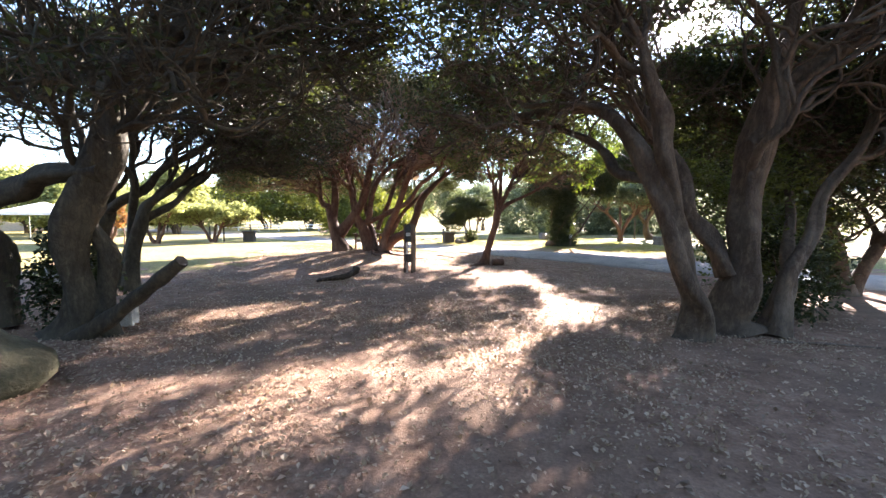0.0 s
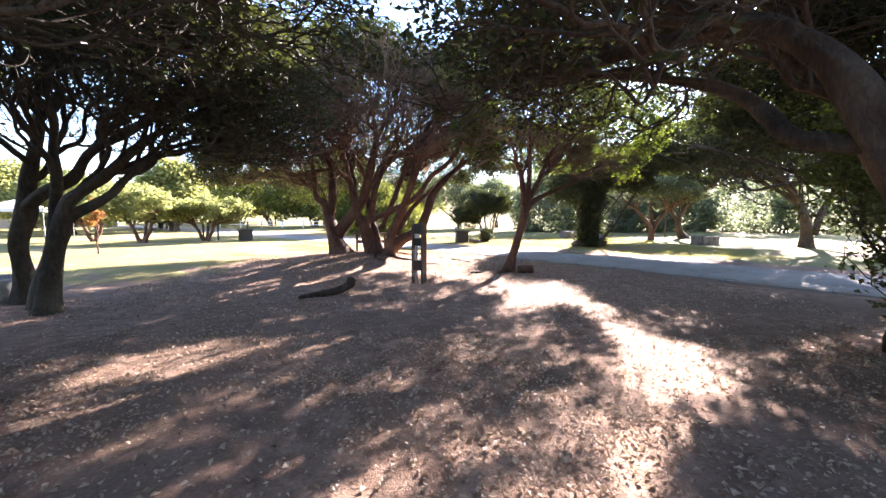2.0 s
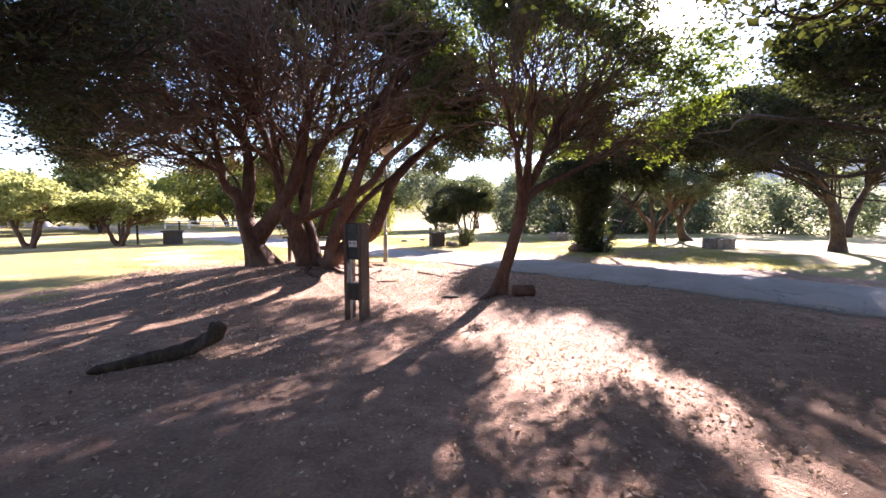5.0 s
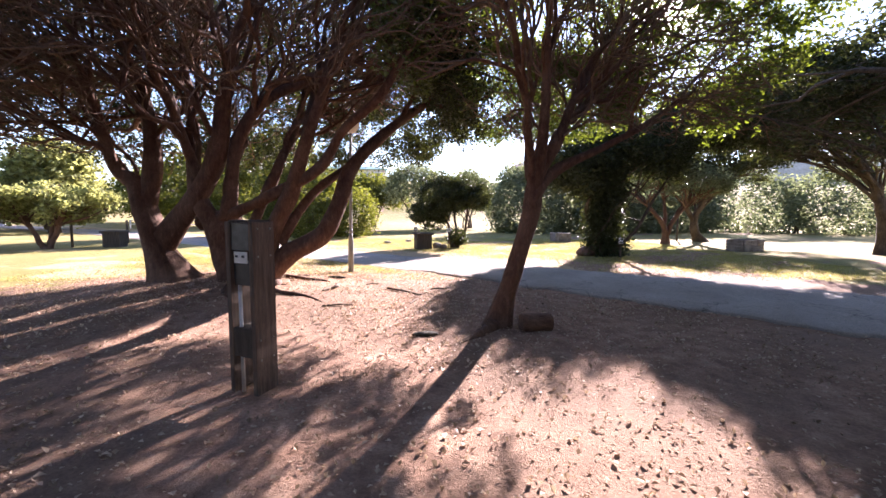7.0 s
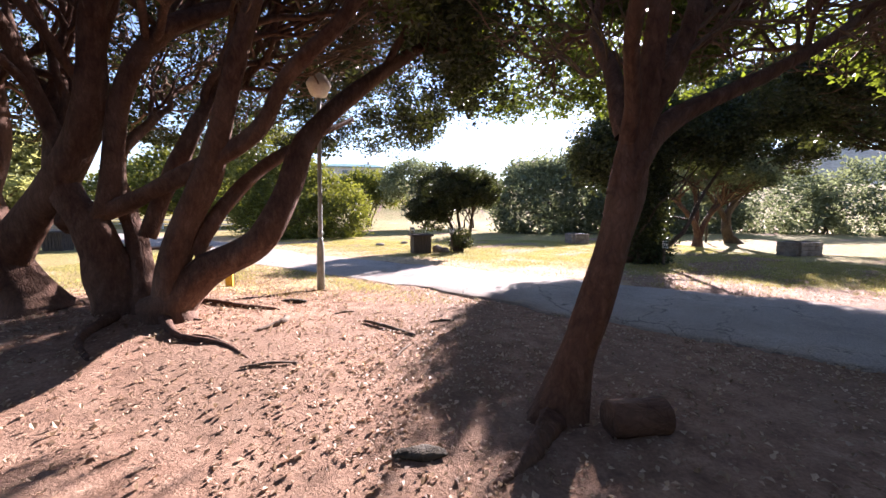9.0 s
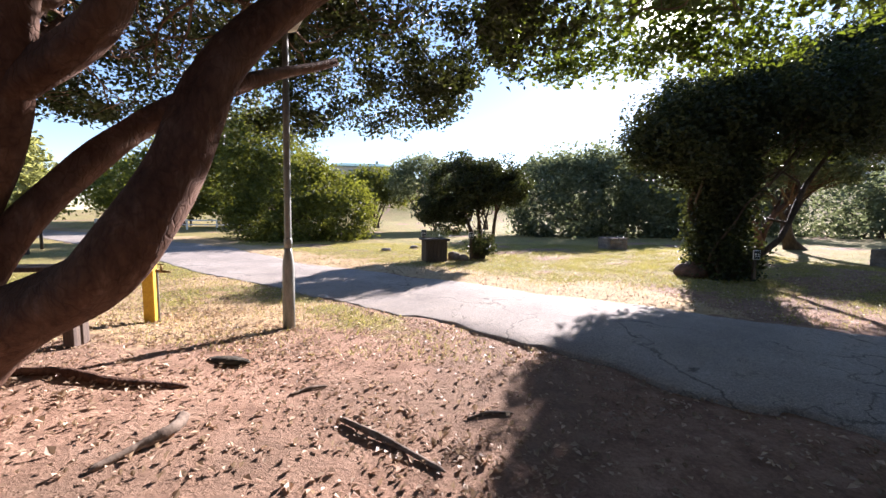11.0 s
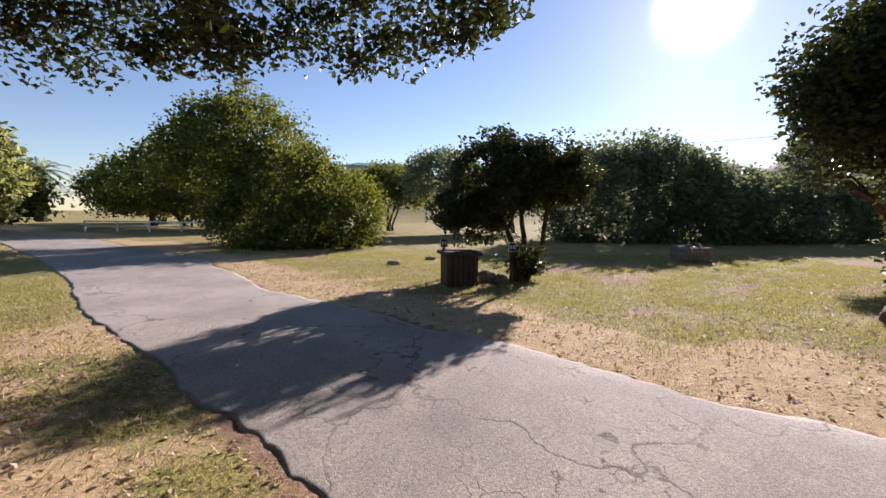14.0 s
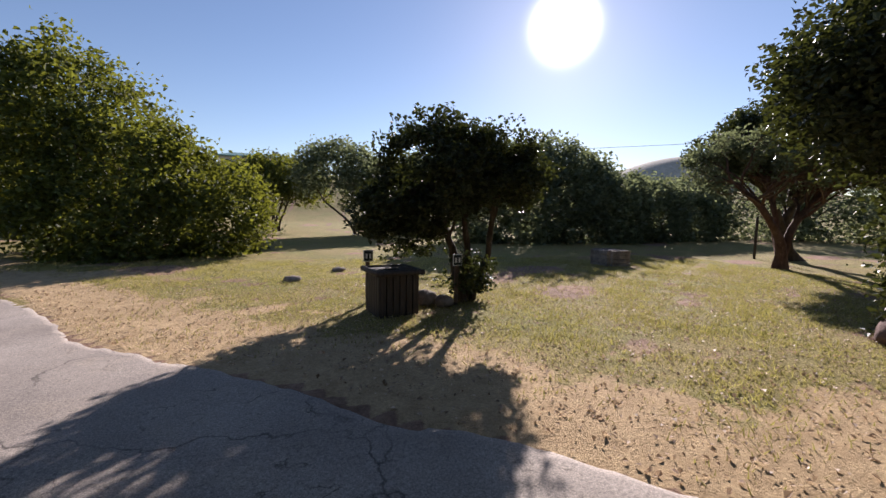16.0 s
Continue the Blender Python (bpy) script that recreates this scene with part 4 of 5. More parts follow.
# ---- the pair of stems behind it
tree("forked_tree", "dark tree of three stems with long level limbs", [
    [(-8.49, 9.8, -0.25, 0.2), (-8.39, 9.8, 0.79, 0.15), (-8.28, 9.8, 1.6, 0.15), (-7.97, 9.8, 2.52, 0.11), (-7.85, 9.8, 3.5, 0.06)],
    [(-8.27, 9.8, 1.6, 0.12), (-7.39, 9.7, 2.06, 0.1), (-6.37, 9.5, 2.7, 0.08), (-5.02, 9.3, 3.32, 0.05)],
    [(-7.23, 9.1, -0.25, 0.19), (-7.13, 9.2, 0.85, 0.14), (-7.0, 9.3, 1.5, 0.13), (-6.67, 9.4, 1.93, 0.1), (-6.13, 9.6, 2.49, 0.08), (-5.22, 10.0, 3.28, 0.05)],
    [(-7.0, 9.3, 1.4, 0.09), (-6.32, 9.5, 1.83, 0.075), (-5.94, 9.8, 2.41, 0.06), (-5.31, 10.4, 2.8, 0.04)],
    [(-7.6, 9.3, -0.25, 0.16), (-7.43, 9.5, 1.27, 0.1), (-7.38, 9.6, 2.38, 0.08), (-7.43, 9.6, 3.4, 0.05)],
], [(-6.8, 10.0, 3.5, 4.2, 3.6, 2.2), (-5.4, 11.0, 4.3, 2.4, 2.6, 1.4, -0.2), (-9.6, 10.6, 3.6, 2.6, 2.8, 1.6, -0.4)],
    15, net=6, reach=1.05, twig_r=0.007, jitter=0.17, gnarl=0.04, under=0.75, leaves=60000, leaf=0.08, hollow=0.6, clumps=700, per=56, low=-0.1, inner=0.75, wood="bark_dark", fork=0.55)

# ---- trees beside and behind the walker
tree("side_tree", "dark bushy tree with leaning stems beside the lane", [
    [(8.94, 8.8, -0.22, 0.22), (8.74, 8.8, 0.7, 0.17), (8.5, 8.8, 1.5, 0.14), (8.2, 8.9, 2.6, 0.09)],
    [(9.1, 8.85, -0.22, 0.16), (9.62, 8.9, 0.58, 0.13), (10.1, 9.0, 1.3, 0.11), (10.8, 9.2, 2.6, 0.07)],
    [(8.9, 8.9, 0.0, 0.1), (8.7, 9.6, 0.9, 0.08), (8.8, 10.4, 2.2, 0.05)],
# lobes from (7.9, 13.4) on: foliage added far off the stems to block sun
], [(9.0, 8.6, 2.6, 2.6, 2.6, 2.1), (10.8, 9.6, 2.8, 2.0, 2.0, 1.8), (7.8, 7.4, 2.7, 2.0, 1.8, 1.8), (8.8, 12.0, 4.2, 2.6, 2.4, 1.5, -0.5), (6.9, 9.8, 4.6, 2.2, 2.0, 1.1, -0.5), (7.9, 13.4, 4.5, 1.5, 1.4, 0.9, -0.7), (10.3, 16.4, 4.5, 1.7, 2.0, 0.9, -0.7), (9.9, 19.2, 4.4, 1.5, 1.8, 0.9, -0.7), (9.35, 20.9, 4.2, 1.2, 1.2, 0.7, -0.7)],
    16, n1=56, n2=5, n3=3, leaves=36000, leaf=0.11, clumps=1500, per=46, low=-0.6, inner=0.6, wood="bark_grey", fork=0.3)
# added out of view to close off the sky behind the start
tree("unseen_tree", "unseen dark spreading tree added behind the start of the path", [
    [(-1.8, -4.6, -0.05, 0.24), (-1.7, -4.5, 1.4, 0.18), (-1.2, -4.2, 2.6, 0.12), (-0.4, -3.4, 3.6, 0.06)],
    [(-1.8, -4.55, 1.0, 0.15), (-2.6, -4.2, 2.4, 0.1), (-3.4, -3.4, 3.6, 0.05)],
], [(-1.4, -3.0, 3.9, 4.4, 3.2, 1.5)], 17, n1=30, n2=4, n3=3, leaves=11000, leaf=0.16, low=-0.1, wood="bark_grey")

# thickets out of view, added so less sky light reaches trunks and earth
for k, (x, y, r, h) in enumerate([(-10.5, -3.5, 3.6, 5.6), (4.6, -7.5, 4.0, 6.0), (-4.5, -11, 4.2, 6.4), (-13.5, 3.5, 2.8, 4.8)]):
    bush("unseen_thicket", "unseen dark thicket added behind the path to block sky light", [(x, y, h * 0.5, r, r * 0.9, h * 0.5), (x + r * 0.7, y - 0.6, h * 0.4, r * 0.6, r * 0.6, h * 0.4), (x - r * 0.6, y + 0.4, h * 0.42, r * 0.6, r * 0.6, h * 0.38)],
         160 + k, 6500, 0.4, "leaf_dark", 420, 0.4, group="thickets behind the path", trunk_r=0.14)

# ---- the ivy-clad tree across the lane
bush("leafy_tree", "tall dark evergreen tree leafy down to the ground", [(8.1, 24.0, 3.55, 2.2, 2.1, 1.25, -0.7), (6.15, 23.6, 3.1, 1.3, 1.35, 1.2), (7.0, 23.5, 2.2, 0.75, 0.75, 0.8), (7.0, 23.45, 0.9, 0.6, 0.6, 1.5), (7.05, 23.4, 0.2, 0.75, 0.6, 0.45), (10.4, 24.6, 4.3, 2.0, 2.0, 1.1, -0.4), (11.4, 24.6, 4.9, 1.8, 1.9, 1.2)],
     18, 130000, 0.105, "leaf_dark", 3000, 0.18, low=-0.9, inner=0.5, trunk_r=0.1, stems=6, category="tree", foot=(7.0, 23.5))

# ---- the small tree by the bin
tree("small_tree", "small round-headed tree with three thin dark trunks", [
    [(1.72, 27.2, -0.28, 0.1), (1.6, 27.25, 0.4, 0.075), (1.45, 27.3, 1.0, 0.06), (1.1, 27.4, 1.9, 0.035)],
    [(1.8, 27.3, -0.28, 0.08), (1.86, 27.35, 0.5, 0.06), (1.8, 27.4, 1.2, 0.05), (1.6, 27.5, 2.2, 0.03)],
    [(1.9, 27.3, -0.2, 0.07), (2.2, 27.45, 0.25, 0.06), (2.35, 27.5, 0.8, 0.055), (2.4, 27.5, 1.4, 0.045), (2.5, 27.5, 2.2, 0.03)],
], [(1.25, 27.3, 2.15, 1.05, 1.2, 0.98), (2.5, 27.6, 2.2, 1.0, 1.1, 0.85), (0.9, 27.2, 1.3, 0.6, 0.6, 0.4), (0.75, 27.5, 1.85, 0.6, 0.6, 0.5), (0.45, 27.3, 1.35, 0.7, 0.75, 0.5), (1.85, 27.15, 0.2, 0.45, 0.4, 0.4), (0.7, 27.7, 1.0, 0.75, 0.6, 0.5)],
    19, n1=50, n2=6, n3=4, leaves=26000, clumps=260, per=55, clump_r=0.12, leaf=0.09, low=-0.85, inner=0.4, wood="bark_grey", r1=0.025, clump=0.1, fork=0.6, sides=10)

# ---- bushes and trees farther off
bush("large_bush", "huge rounded green bush, yellow-green where the sun strikes", [(-9.2, 37.2, 3.1, 2.6, 3.2, 3.6), (-7.0, 36.4, 1.8, 2.6, 2.9, 2.7), (-4.5, 36.0, 1.1, 1.6, 2.0, 1.8), (-10.9, 36.8, 4.9, 1.6, 1.6, 1.5), (-12.3, 37.4, 4.0, 1.6, 1.8, 1.7), (-7.2, 35.4, 0.9, 2.8, 2.0, 1.7)],
     31, 42000, 0.19, "leaf_bush", 1300, 0.3)
bush("hedge_bush", "broad grey-green bush paled for haze", [(9.0, 42.0, 2.0, 3.4, 3.0, 3.4), (12.5, 42.5, 2.2, 3.4, 3.0, 3.6), (15.0, 42, 1.6, 3.0, 3.0, 2.8)], 32, 30000, 0.28, "leaf_hazed", 1500, 0.34, group="bushes at the far side of the lawn")
bush("hedge_bush", "lower green bush paled for haze", [(19.0, 43.0, 1.4, 3.2, 3.0, 2.4), (23.0, 44, 1.4, 3.4, 3.0, 2.4)], 33, 17000, 0.3, "leaf_hazed", 1000, 0.36, group="bushes at the far side of the lawn")
bush("hedge_bush", "tall dark green bush", [(29.0, 43.0, 2.0, 4.2, 3.0, 3.0), (35.0, 41, 2.0, 4.2, 3.4, 3.4)], 34, 12000, 0.32, "leaf_hazed", 600, 0.4, group="bushes at the far side of the lawn")
bush("background_tree", "soft grey-green tree at the edge of the lawn", [(-0.5, 47, 3.4, 2.8, 2.6, 2.4), (1.8, 48, 2.6, 2.4, 2.4, 2.2)], 35, 12000, 0.24, "leaf_hazed", 500, 0.34, low=-0.4, category="tree")
bush("background_tree", "green tree at the edge of the lawn", [(-5.0, 52, 3.0, 3.4, 2.6, 2.2)], 36, 9000, 0.27, "leaf_bush", 400, 0.36, low=-0.4, category="tree")
bush("background_tree", "grey-green tree at the edge of the lawn", [(4.8, 50, 2.8, 2.4, 2.4, 2.6)], 37, 8000, 0.27, "leaf_hazed", 400, 0.36, low=-0.4, category="tree")
for k, (x, y, r, h, mt, lb) in enumerate([
        (-17, 51, 5.0, 6.8, "leaf_bush", "dark green tree beyond the lane"), (-23.5, 53, 5.6, 7.8, "leaf_bush", "dark green tree beyond the lane"), (-13, 56, 4, 6.0, "leaf_bush", "dark green tree beyond the lane"),
        (-30, 58, 5.6, 6.6, "leaf_bush", "dark green tree beyond the lane"), (-35, 66, 5.4, 5.8, "leaf_bush", "dark green tree beyond the lane"), (-25.6, 38.3, 2.0, 6.4, "leaf_pale", "pale green tree on the lawn"),
        (-40, 38, 4.2, 6.0, "leaf_pale", "pale green tree on the lawn"), (-30, 33, 3.2, 4.4, "leaf_pale", "pale green tree on the lawn"), (-30.5, 43, 3.4, 4.6, "leaf_bush", "green tree on the lawn"),
        (-48, 46, 5, 6.2, "leaf_bush", "green tree on the lawn"), (-44, 28, 4, 5.2, "leaf_pale", "pale green tree on the lawn"), (-34, 18, 3.6, 4.6, "leaf_bush", "green tree on the lawn")]):
    lobes = [(x, y, h * 0.55, r * 0.8, r * 0.8, h * 0.42), (x + r * 0.6, y + 0.5, h * 0.5, r * 0.6, r * 0.6, h * 0.36), (x - r * 0.6, y - 0.4, h * 0.48, r * 0.6, r * 0.6, h * 0.34)]
    bush("background_tree", lb, lobes, 50 + k, 9000, 0.38, mt, 460, 0.42, low=-0.95, trunk_r=0.14, category="tree", group="trees round the camp ground")

for k, (x, y, h) in enumerate([(-17.6, 24.3, 3.6), (-15.2, 26.2, 3.2), (-21.5, 25.5, 4.0)]):
    z = gz(x, y)
    tree("olive_tree", "light yellow-green tree with thin leaning stems in the sun", [
        [(x, y, z, 0.12), (x - 0.4, y, z + 0.6, 0.09), (x - 1.0, y + 0.2, z + 1.6, 0.05)], [(x + 0.1, y, z, 0.1), (x + 0.5, y, z + 0.8, 0.08), (x + 1.0, y, z + 1.8, 0.05)], [(x, y + 0.1, z, 0.09), (x, y + 0.4, z + 1, 0.07), (x + 0.2, y + 0.7, z + 2, 0.04)]],
        [(x - 0.8, y, z + h * 0.62, 1.7, 1.6, h * 0.36), (x + 1.0, y + 0.2, z + h * 0.58, 1.6, 1.6, h * 0.34)], 70 + k, n1=22, n2=4, n3=3, leaves=8000, leaf=0.18, leafmat="leaf_pale", wood="bark_red", low=-0.7, inner=0.4, group="light trees on the lawn", sides=8, clump=0.2)
tree("spread_tree", "spreading tree with pale twisted stems", [
    [(13.4, 30.0, -0.3, 0.2), (13.3, 30, 0.6, 0.14), (12.6, 30, 1.5, 0.1), (11.6, 30.2, 2.4, 0.06)], [(13.45, 30, 0.2, 0.13), (13.9, 30, 1.2, 0.11), (14.9, 30, 2.2, 0.07)], [(13.4, 30.1, 0.3, 0.11), (13.5, 30.4, 1.6, 0.09), (13.6, 30.8, 2.8, 0.05)]],
    [(12.6, 30, 3.0, 2.4, 2.2, 1.2), (14.6, 30.3, 2.9, 2.2, 2.2, 1.1)], 76, n1=30, n2=4, n3=3, leaves=16000, leaf=0.13, leafmat="leaf_hazed", low=-0.3, sides=10)
tree("wind_bent_tree", "wind-bent tree with a curved dark trunk and open crown", [
    [(16.8, 32.0, -0.3, 0.3), (16.4, 32, 0.3, 0.24), (16.3, 32, 1.0, 0.2), (16.6, 32, 1.8, 0.15), (17.2, 32, 3.0, 0.09)], [(16.3, 32, 0.8, 0.14), (15.7, 32, 1.8, 0.12), (14.6, 32, 2.8, 0.08), (13.2, 32, 3.6, 0.05)], [(16.5, 32, 1.4, 0.12), (16.9, 32.3, 2.4, 0.1), (17.6, 32.5, 3.6, 0.06)]],
    [(16.6, 32, 4.4, 3.0, 2.6, 1.8), (14.0, 32, 3.8, 1.8, 1.8, 0.9), (18.6, 32.4, 4.6, 2.8, 2.6, 2.0)], 77, n1=40, n2=5, n3=3, leaves=26000, leaf=0.14, low=-0.5, wood="bark_grey")
tree("shade_tree", "large dark tree on the lawn across the lane", [
    [(18.6, 24.0, -0.3, 0.3), (18.5, 24, 1.0, 0.24), (18.0, 24, 2.2, 0.16), (17.0, 24, 3.6, 0.08)], [(18.9, 24, 0.5, 0.2), (19.6, 24.2, 2.0, 0.15), (20.6, 24.4, 3.6, 0.07)]],
    [(17.4, 24, 4.6, 3.6, 3.4, 2.4), (13.4, 23.2, 5.0, 2.7, 2.5, 1.6, -0.5), (21.4, 24, 4.2, 3.0, 3.0, 2.4)], 78, n1=54, n2=5, n3=3, leaves=24000, leaf=0.15, clumps=800, per=36, low=-0.4, wood="bark_grey")
bush("hedge_bush", "dark thicket at the side of the lane", [(22, 14, 2.2, 3.4, 3.4, 2.8), (27, 19, 2.4, 3.6, 3.6, 3.0), (18.5, 7.0, 2.0, 2.8, 2.8, 2.6)], 79, 13000, 0.25, "leaf_dark", 600, 0.34, group="bushes at the far side of the lawn")


# ---------------------------------------------------------------- things
def camp_post():
    """A timber service post: two side planks, a meter box at the top, a block half way and a pipe inside."""
    x, y = -1.07, 12.74
    ob = thing("service_post", "weathered dark timber service post with a meter box", "post", pose(x, y, gz(x, y) - 0.03, 0, 0, -24))
    h = 1.56
    part("side_plank", box(0.05, 0.24, h, -0.135, 0, 0, 0.006), M["timber"], ob)
    part("side_plank", box(0.05, 0.24, h, 0.135, 0, 0, 0.006), M["timber"], ob)
    part("top_box", box(0.216, 0.21, 0.24, 0, 0.0, h - 0.25, 0.006), M["steel_dark"], ob, "grey steel meter box")
    lid = part("cap", box(0.226, 0.245, 0.022, 0, 0, h - 0.008, 0.004), M["timber_dark"], ob)
    plate = part("plate", box(0.15, 0.012, 0.1, 0.005, -0.108, h - 0.36, 0.004), M["plastic_white"], ob, "white plastic socket plate")
    for sx in (-0.035, 0.04):
        part("socket", box(0.03, 0.008, 0.02, sx, -0.115, h - 0.31, 0.002), M["plastic_black"], plate)
    part("socket_box", box(0.2, 0.18, 0.2, 0.0, 0.0, h - 0.56, 0.008), M["plastic_black"], ob, "black socket box")
    part("cross_block", box(0.218, 0.23, 0.26, 0, 0, h - 1.2, 0.006), M["timber_dark"], ob)
    part("pipe", lathe([(0.016, 0), (0.016, h - 0.5)], 12, m=Matrix.Translation((-0.06, -0.07, 0))), M["plastic_white"], ob, "white plastic pipe", True)
    part("conduit", lathe([(0.009, 0), (0.009, h - 0.5)], 10, m=Matrix.Translation((0.085, 0.04, 0))), M["plastic_white"], ob, "", True)
    for sx in (-0.161, 0.161):
        for zz in (h - 0.06, h - 0.3, 0.34, 0.52):
            for yy in (-0.07, 0.07):
                part("bolt", lathe([(0.009, 0), (0.009, 0.006), (0.004, 0.008)], 8, m=Matrix.Translation((sx, yy, zz)) @ Euler((0, math.copysign(math.pi / 2, sx), 0)).to_matrix().to_4x4()), M["galvanised"], ob)


def lamp_post():
    x, y = -1.36, 19.0
    ob = thing("lamp_post", "tall grey tubular lamp post with a pale lantern", "lamp post", pose(x, y, gz(x, y) - 0.05, 0.0, 0.6, 0))
    part("base_tube", lathe([(0.07, 0), (0.069, 0.5), (0.066, 0.78), (0.06, 0.86), (0.044, 0.95), (0.042, 1.0)], 20), M["galvanised"], ob, "", True)
    part("pole", lathe([(0.04, 0.99), (0.039, 1.1), (0.037, 2.5), (0.034, 3.46)], 18), M["galvanised"], ob, "", True)
    part("collar", lathe([(0.045, 1.04), (0.047, 1.06), (0.047, 1.1), (0.041, 1.12)], 18), M["galvanised"], ob, "", True)
    part("arm", lathe([(0.03, 0), (0.026, 0.3), (0.02, 0.5)], 12, m=Matrix.Translation((0, 0, 3.42)) @ Euler((0, radians(32), 0)).to_matrix().to_4x4()), M["galvanised"], ob, "", True)
    part("shade", lathe([(0.05, 3.42), (0.13, 3.46), (0.2, 3.6), (0.21, 3.66), (0.12, 3.8), (0.04, 3.84)], 24), M["lamp_shade"], ob, "cream lantern shade", True)
    part("hatch", box(0.06, 0.012, 0.14, 0, -0.068, 0.45, 0.003), M["galvanised"], ob)


def water_tap():
    x, y = -2.99, 19.05
    ob = thing("water_tap", "yellow painted post with a brass water tap", "tap", pose(x, y, gz(x, y) - 0.05, 0, 0, 8))
    part("post", box(0.115, 0.115, 0.79, 0, 0, 0, 0.008), M["yellow_paint"], ob)
    part("pipe", lathe([(0.013, 0), (0.013, 0.66), (0.015, 0.68)], 12, m=Matrix.Translation((0.09, -0.02, 0))), M["galvanised"], ob, "", True)
    part("spout", lathe([(0.016, 0), (0.016, 0.09), (0.012, 0.12), (0.012, 0.16)], 12, m=Matrix.Translation((0.08, -0.02, 0.66)) @ Euler((0, radians(95), 0)).to_matrix().to_4x4()), M["brass"], ob, "brass tap", True)
    part("valve", lathe([(0.014, 0), (0.016, 0.03), (0.008, 0.05), (0.008, 0.07)], 10, m=Matrix.Translation((0.14, -0.02, 0.67))), M["brass"], ob, "", True)
    part("handle", box(0.075, 0.014, 0.012, 0.14, -0.02, 0.735, 0.004), M["brass"], ob)


def picnic_bench():
    """Low timber bench half hidden behind the tree's stems."""
    x, y = -3.42, 18.02
    ob = thing("timber_bench", "narrow weathered brown timber stand behind the tree", "bench", pose(x, y, gz(x, y) - 0.03, 0, 0, 10))
    for k in range(2):
        part("top_plank", box(1.36, 0.125, 0.04, 0, -0.28 + 0.14 * k, 0.7, 0.006), M["timber"], ob)
    for sx in (-0.52, 0.54):
        for sy in (-0.27, -0.15):
            part("leg", box(0.085, 0.085, 0.7, sx, sy, 0, 0.006), M["timber"], ob)
        part("rail", box(0.06, 0.24, 0.09, sx + 0.075, -0.21, 0.6, 0.006), M["timber"], ob)
    part("stretcher", box(1.06, 0.05, 0.12, 0.01, -0.33, 0.36, 0.006), M["timber"], ob)


def refuse_bin(x, y, rz, label):
    """A slatted box with a thick rounded rim and a round hole in its lid."""
    ob = thing("refuse_bin", label, "bin", pose(x, y, gz(x, y) - 0.04, 0, 0, rz), "refuse bins on the camp ground")
    s, h = 0.66, 0.70
    part("body", box(s - 0.05, s - 0.05, h, 0, 0, 0, 0.01), M["timber_dark"], ob)
    for k in range(6):
        o = -s / 2 + 0.06 + k * (s - 0.12) / 5
        for a in range(4):
            m = pose(0, 0, 0, 0, 0, 90 * a)
            bm = box(0.088, 0.03, h - 0.02, 0, 0, 0, 0.006)
            bmesh.ops.transform(bm, matrix=m @ pose(o, -s / 2 + 0.012, 0.005), verts=bm.verts)
            part("slat", bm, M["timber_dark"], ob)
    for a in range(4):
        one = lathe([(0.035, -0.4), (0.042, -0.39), (0.042, 0.39), (0.035, 0.4)], 14, m=pose(0, 0, 0, 0, 0, 90 * a) @ pose(0, -0.36, h + 0.02) @ Euler((0, math.pi / 2, 0)).to_matrix().to_4x4())
        part("rim_rail", one, M["timber_dark"], ob, "", True)
    lid = bmesh.new()
    n = 24
    inner = [lid.verts.new((0.13 * math.cos(2 * math.pi * i / n), 0.13 * math.sin(2 * math.pi * i / n), h + 0.035)) for i in range(n)]
    low = [lid.verts.new((v.co.x, v.co.y, h - 0.08)) for v in inner]
    outer = []
    for i in range(n):
        a = 2 * math.pi * i / n
        k = 0.345 / max(abs(math.cos(a)), abs(math.sin(a)))
        outer.append(lid.verts.new((k * math.cos(a), k * math.sin(a), h + 0.035)))
    for i in range(n):
        j = (i + 1) % n
        lid.faces.new((inner[i], outer[i], outer[j], inner[j]))
        lid.faces.new((low[i], inner[i], inner[j], low[j]))
    lid.faces.new(low)
    part("lid", lid, M["timber_dark"], ob)


def site_sign(x, y, rz, h, label):
    """A small dark number plate on a stake; its figures cannot be read."""
    ob = thing("site_sign", label, "sign", pose(x, y, gz(x, y) - 0.05, 0, 0, rz), "site number signs")
    part("stake", box(0.07, 0.05, h, 0, 0, 0, 0.006), M["timber"], ob)
    pl = part("plate", box(0.17, 0.02, 0.2, 0, -0.037, h - 0.2, 0.004), M["sign_white"], ob, "white edged plate")
    part("panel", box(0.145, 0.006, 0.175, 0, -0.05, h - 0.1875, 0.002), M["sign_dark"], pl, "dark panel")
    for sx in (-0.032, 0.032):
        part("figure", box(0.034, 0.005, 0.085, sx, -0.055, h - 0.145, 0.002), M["sign_white"], pl, "pale figure")


